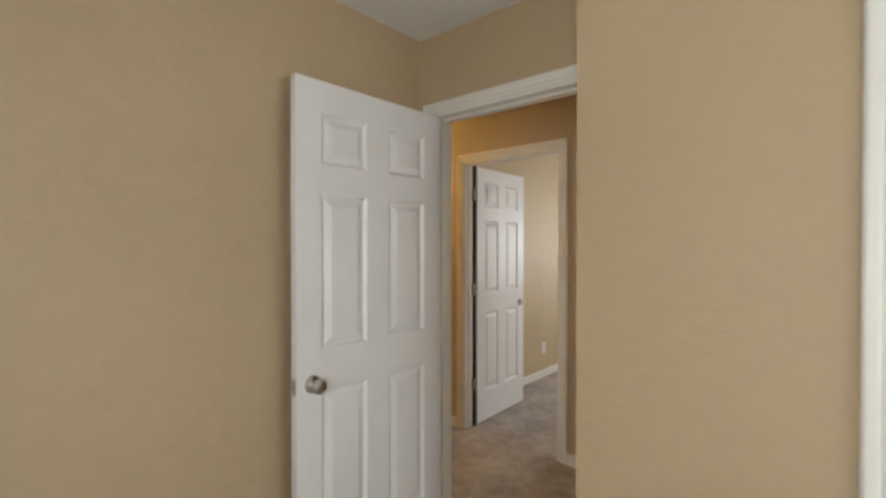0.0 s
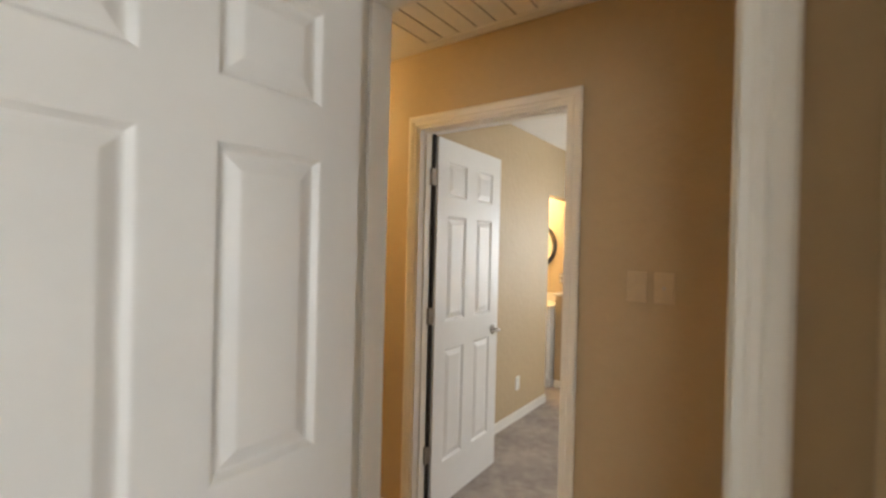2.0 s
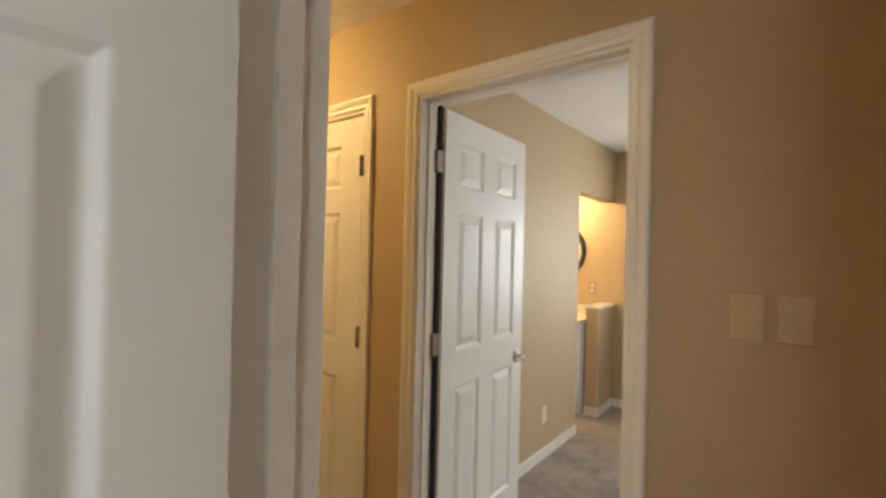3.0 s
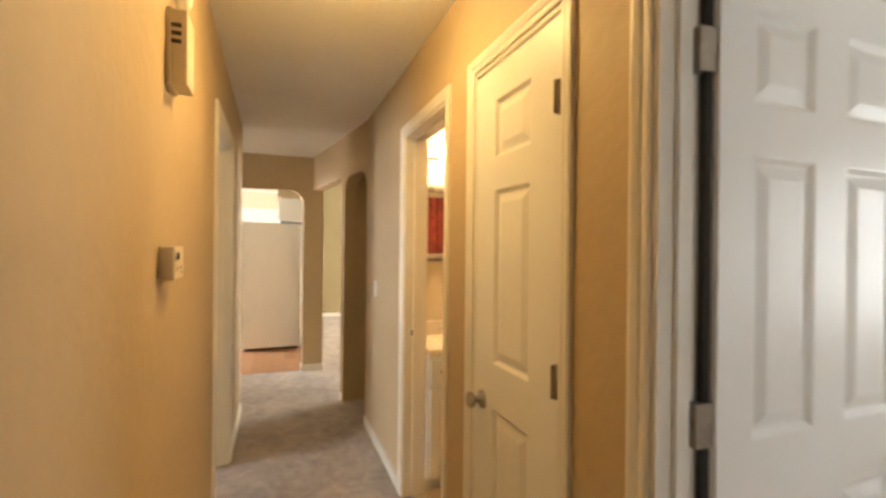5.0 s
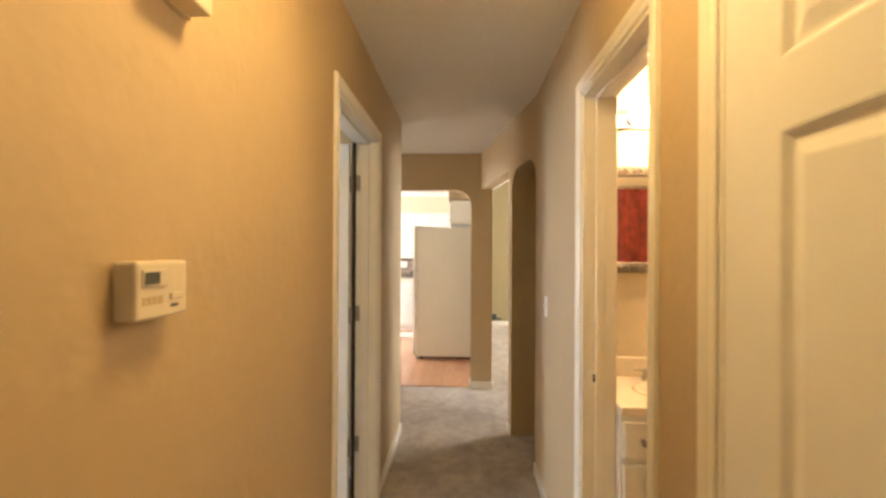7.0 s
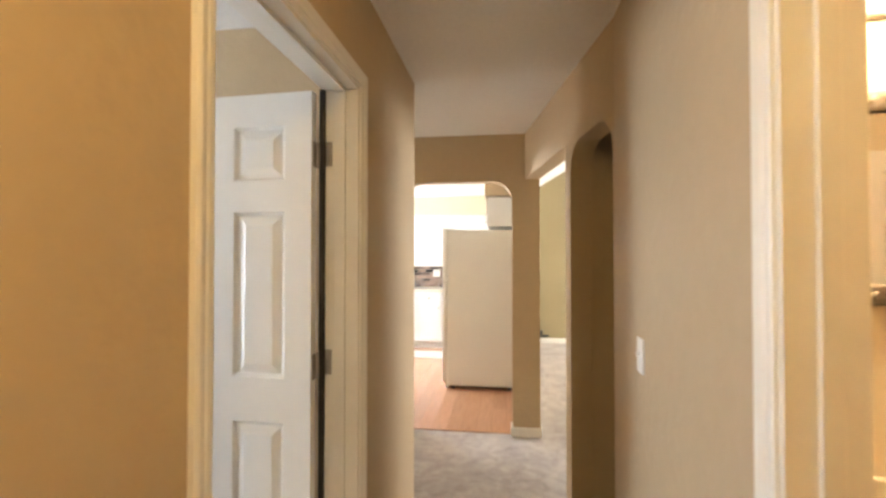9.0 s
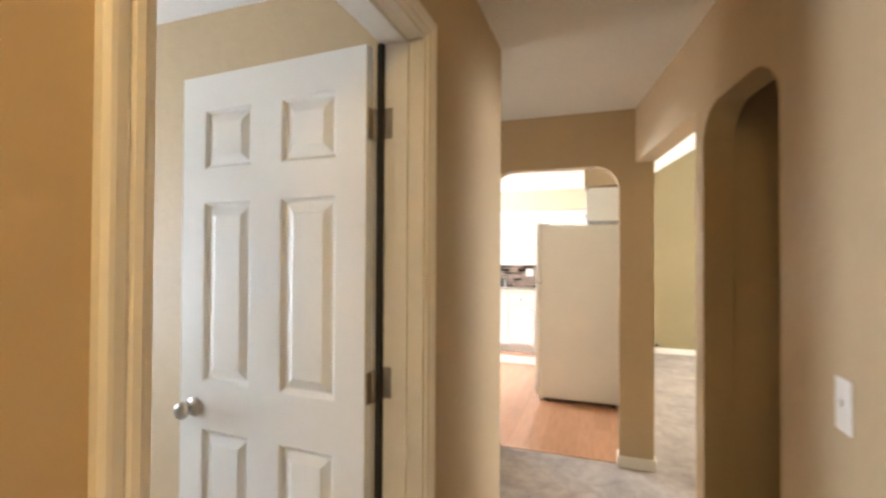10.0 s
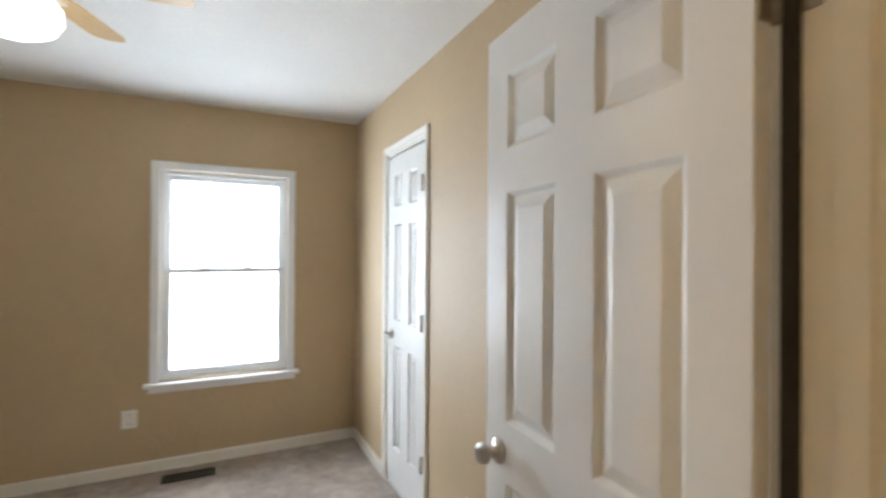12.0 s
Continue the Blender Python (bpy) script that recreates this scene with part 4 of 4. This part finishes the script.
def framed_mirror():
    y0, y1, z0, z1, f = 3.13, 3.95, 1.33, 1.84, 0.05
    root = thing("framed_mirror", pose(BATH_W, y0, z0), "mirror in a carved dark pewter frame above the vanity", "mirror")
    w, h = y1 - y0, z1 - z0
    part("mirror_glass", boxes(((0.004, 0.03, 0.03), (0.010, w - 0.03, h - 0.03))), MIRROR, root, "silvered mirror glass")
    for lo, hi in (((0.002, 0, 0), (0.028, w, f)), ((0.002, 0, h - f), (0.028, w, h)), ((0.002, 0, f), (0.028, f, h - f)), ((0.002, w - f, f), (0.028, w, h - f))):
        side = part("frame_side", boxes((lo, hi), bevel=0.008), PEWTER, root)
        bm = bmesh.new()
        along = hi[1] - lo[1] > hi[2] - lo[2]
        n = int(max(hi[1] - lo[1], hi[2] - lo[2]) / 0.032)
        for k in range(n):
            q = (k + 0.5) / n
            c = (0.028, lo[1] + (hi[1] - lo[1]) * q, (lo[2] + hi[2]) / 2) if along else (0.028, (lo[1] + hi[1]) / 2, lo[2] + (hi[2] - lo[2]) * q)
            bmesh.ops.create_icosphere(bm, subdivisions=1, radius=0.013, matrix=Matrix.Translation(c) @ pose(0, 0, 0, 45 if k % 2 else -45, 0, 0) @ Matrix.Diagonal((0.5, 1.2, 0.6, 1)))
        part("carving", bm, PEWTER, side, "carved leaf scrolls", True)


framed_mirror()


def vanity_light(m, bulbs, label):
    root = thing("vanity_light", m, label, "wall lamp")
    part("back_bar", boxes(((-0.08, -0.03, -0.045), (0.15 * bulbs - 0.07, 0, 0.045)), bevel=0.006), NICKEL, root)
    for k in range(bulbs):
        s = part("socket", lathe([(0.028, 0.0), (0.028, 0.03), (0.02, 0.035)], 16, pose(k * 0.15, -0.03, 0, 90)), NICKEL, root, smooth=True)
        g = part("globe_bulb", lathe([(0.02, 0.03), (0.04, 0.05), (0.052, 0.08), (0.04, 0.115), (0.0, 0.13)], 20, pose(k * 0.15, -0.03, 0, 90)), GLOBE, s, "glowing round bulb", True)
        g.visible_shadow = False


vanity_light(pose(BATH_W, 3.30, 2.06, 0, 0, 90), 4, "nickel light bar with lit globe bulbs above the mirror")


def curtain():
    root = thing("red_curtain", pose(BATH_E, 3.48, 0), "red damask shower curtain hanging from a rail", "curtain")
    bm = bmesh.new()
    n, top, foot = 56, 1.94, 0.25
    rows_z = [top, 1.35, 0.8, foot]
    grid = [[bm.verts.new((-0.09 - 0.022 * math.sin(k * 0.9) * (1 + 0.1 * i), 0.02 + k * 0.62 / n, z)) for k in range(n + 1)] for i, z in enumerate(rows_z)]
    back = [[bm.verts.new(v.co + Vector((0.003, 0, 0))) for v in row] for row in grid]
    for a, b in ((grid, 1), (back, 0)):
        for i in range(3):
            for k in range(n):
                bm.faces.new((a[i][k], a[i][k + 1], a[i + 1][k + 1], a[i + 1][k]))
    part("cloth", bm, RED, root, "red patterned cloth", True)
    part("rail", lathe([(0.010, 0.0), (0.010, 0.66)], 14, pose(-0.09, 0.0, 1.955, -90)), NICKEL, root, smooth=True)
    for y in (0.03, 0.63):
        part("bracket", boxes(((-0.10, y - 0.012, 1.94), (0, y + 0.012, 1.97)), bevel=0.003), NICKEL, root)


curtain()
# added door, placed to fit the camera's view of the mirror
door("bath_reflected_door", pose(BATH_E - 0.006, 4.17, 0.012, 0, 0, 90), 0.70, 2, "white six-panel door on the bathroom wall, placed to show in the mirror", knob_sides=(1,))

# ---- vanity nook off bedroom two ----
tagged(part("half_wall_cap", boxes(((WEST_TWO - 0.135, 5.69, 0.961), (WEST_TWO + 0.022, FAR_TWO - 0.001, 0.985)), bevel=0.006), TRIM), "white painted wooden cap on the half wall", "wall cap", kind="structure")
cabinet("nook_vanity", pose(-3.30, 5.62, 0, 0, 0, 0), 1.06, 0.495, 0.82, 2, "white painted vanity cabinet in the lit nook", drawers=True, toe=0.09)
vanity_top(pose(-3.30, 5.62, 0.822, 0, 0, 0), 1.06, 0.495, "cream marble vanity top in the nook")


def round_mirror():
    root = thing("round_mirror", pose(-2.66, FAR_TWO, 1.48, 90), "round mirror in a dark frame above the nook vanity", "mirror")
    part("frame", lathe([(0.235, 0.002), (0.275, 0.002), (0.285, 0.015), (0.275, 0.030), (0.25, 0.034), (0.235, 0.02), (0.235, 0.002)], 48), BLACK, root, "dark brown round frame", True)
    part("mirror_glass", lathe([(0.0, 0.004), (0.24, 0.004), (0.24, 0.010), (0.0, 0.010)], 48), MIRROR, root)


round_mirror()
vanity_light(pose(-2.92, FAR_TWO, 2.13), 3, "nickel light bar with lit globe bulbs in the nook")

# ---- kitchen floor planks and splashback tiles ----
plank_meshes = []
for length in (0.6, 1.2):
    me = bpy.data.meshes.new("plank")
    bm = boxes(((0, 0, -0.003), (length - 0.001, 0.1242, 0)))
    bmesh.ops.bevel(bm, geom=[e for e in bm.edges if all(v.co.z > -0.001 for v in e.verts)], offset=0.0007, segments=1, affect="EDGES")
    bm.to_mesh(me), bm.free()
    me.materials.append(LAMINATE)
    plank_meshes.append((length, me))
y, row = 2.655, 0
while y > -1.0:
    x = KX - 0.05
    first = 0.6 if row % 2 else 1.2
    while x > -10.0:
        length, me = plank_meshes[0] if (first == 0.6) else plank_meshes[1]
        first = 1.2
        p = new("plank", me)
        p.parent, p.location = kitchen_floor, (x - length, y - 0.125, 0)
        x -= length
    y, row = y - 0.125, row + 1

splash = structure("splashback", boxes(((KW, -1.08, 0.921), (KW + 0.004, 2.655, 1.289))), GROUT, "brown glass brick tile splashback above the worktop", "splashback")
tile = bpy.data.meshes.new("tile")
bm = boxes(((KW + 0.004, 0, 0), (KW + 0.012, 0.145, 0.045)), bevel=0.0015)
bm.to_mesh(tile), bm.free()
tile.materials.append(TILE)
for k in range(7):
    yy = 0.2 - (0.075 if k % 2 else 0)
    while yy < 2.4:
        t = new("tile", tile)
        t.parent, t.location = splash, (0, yy, 0.925 + k * 0.05)
        yy += 0.15
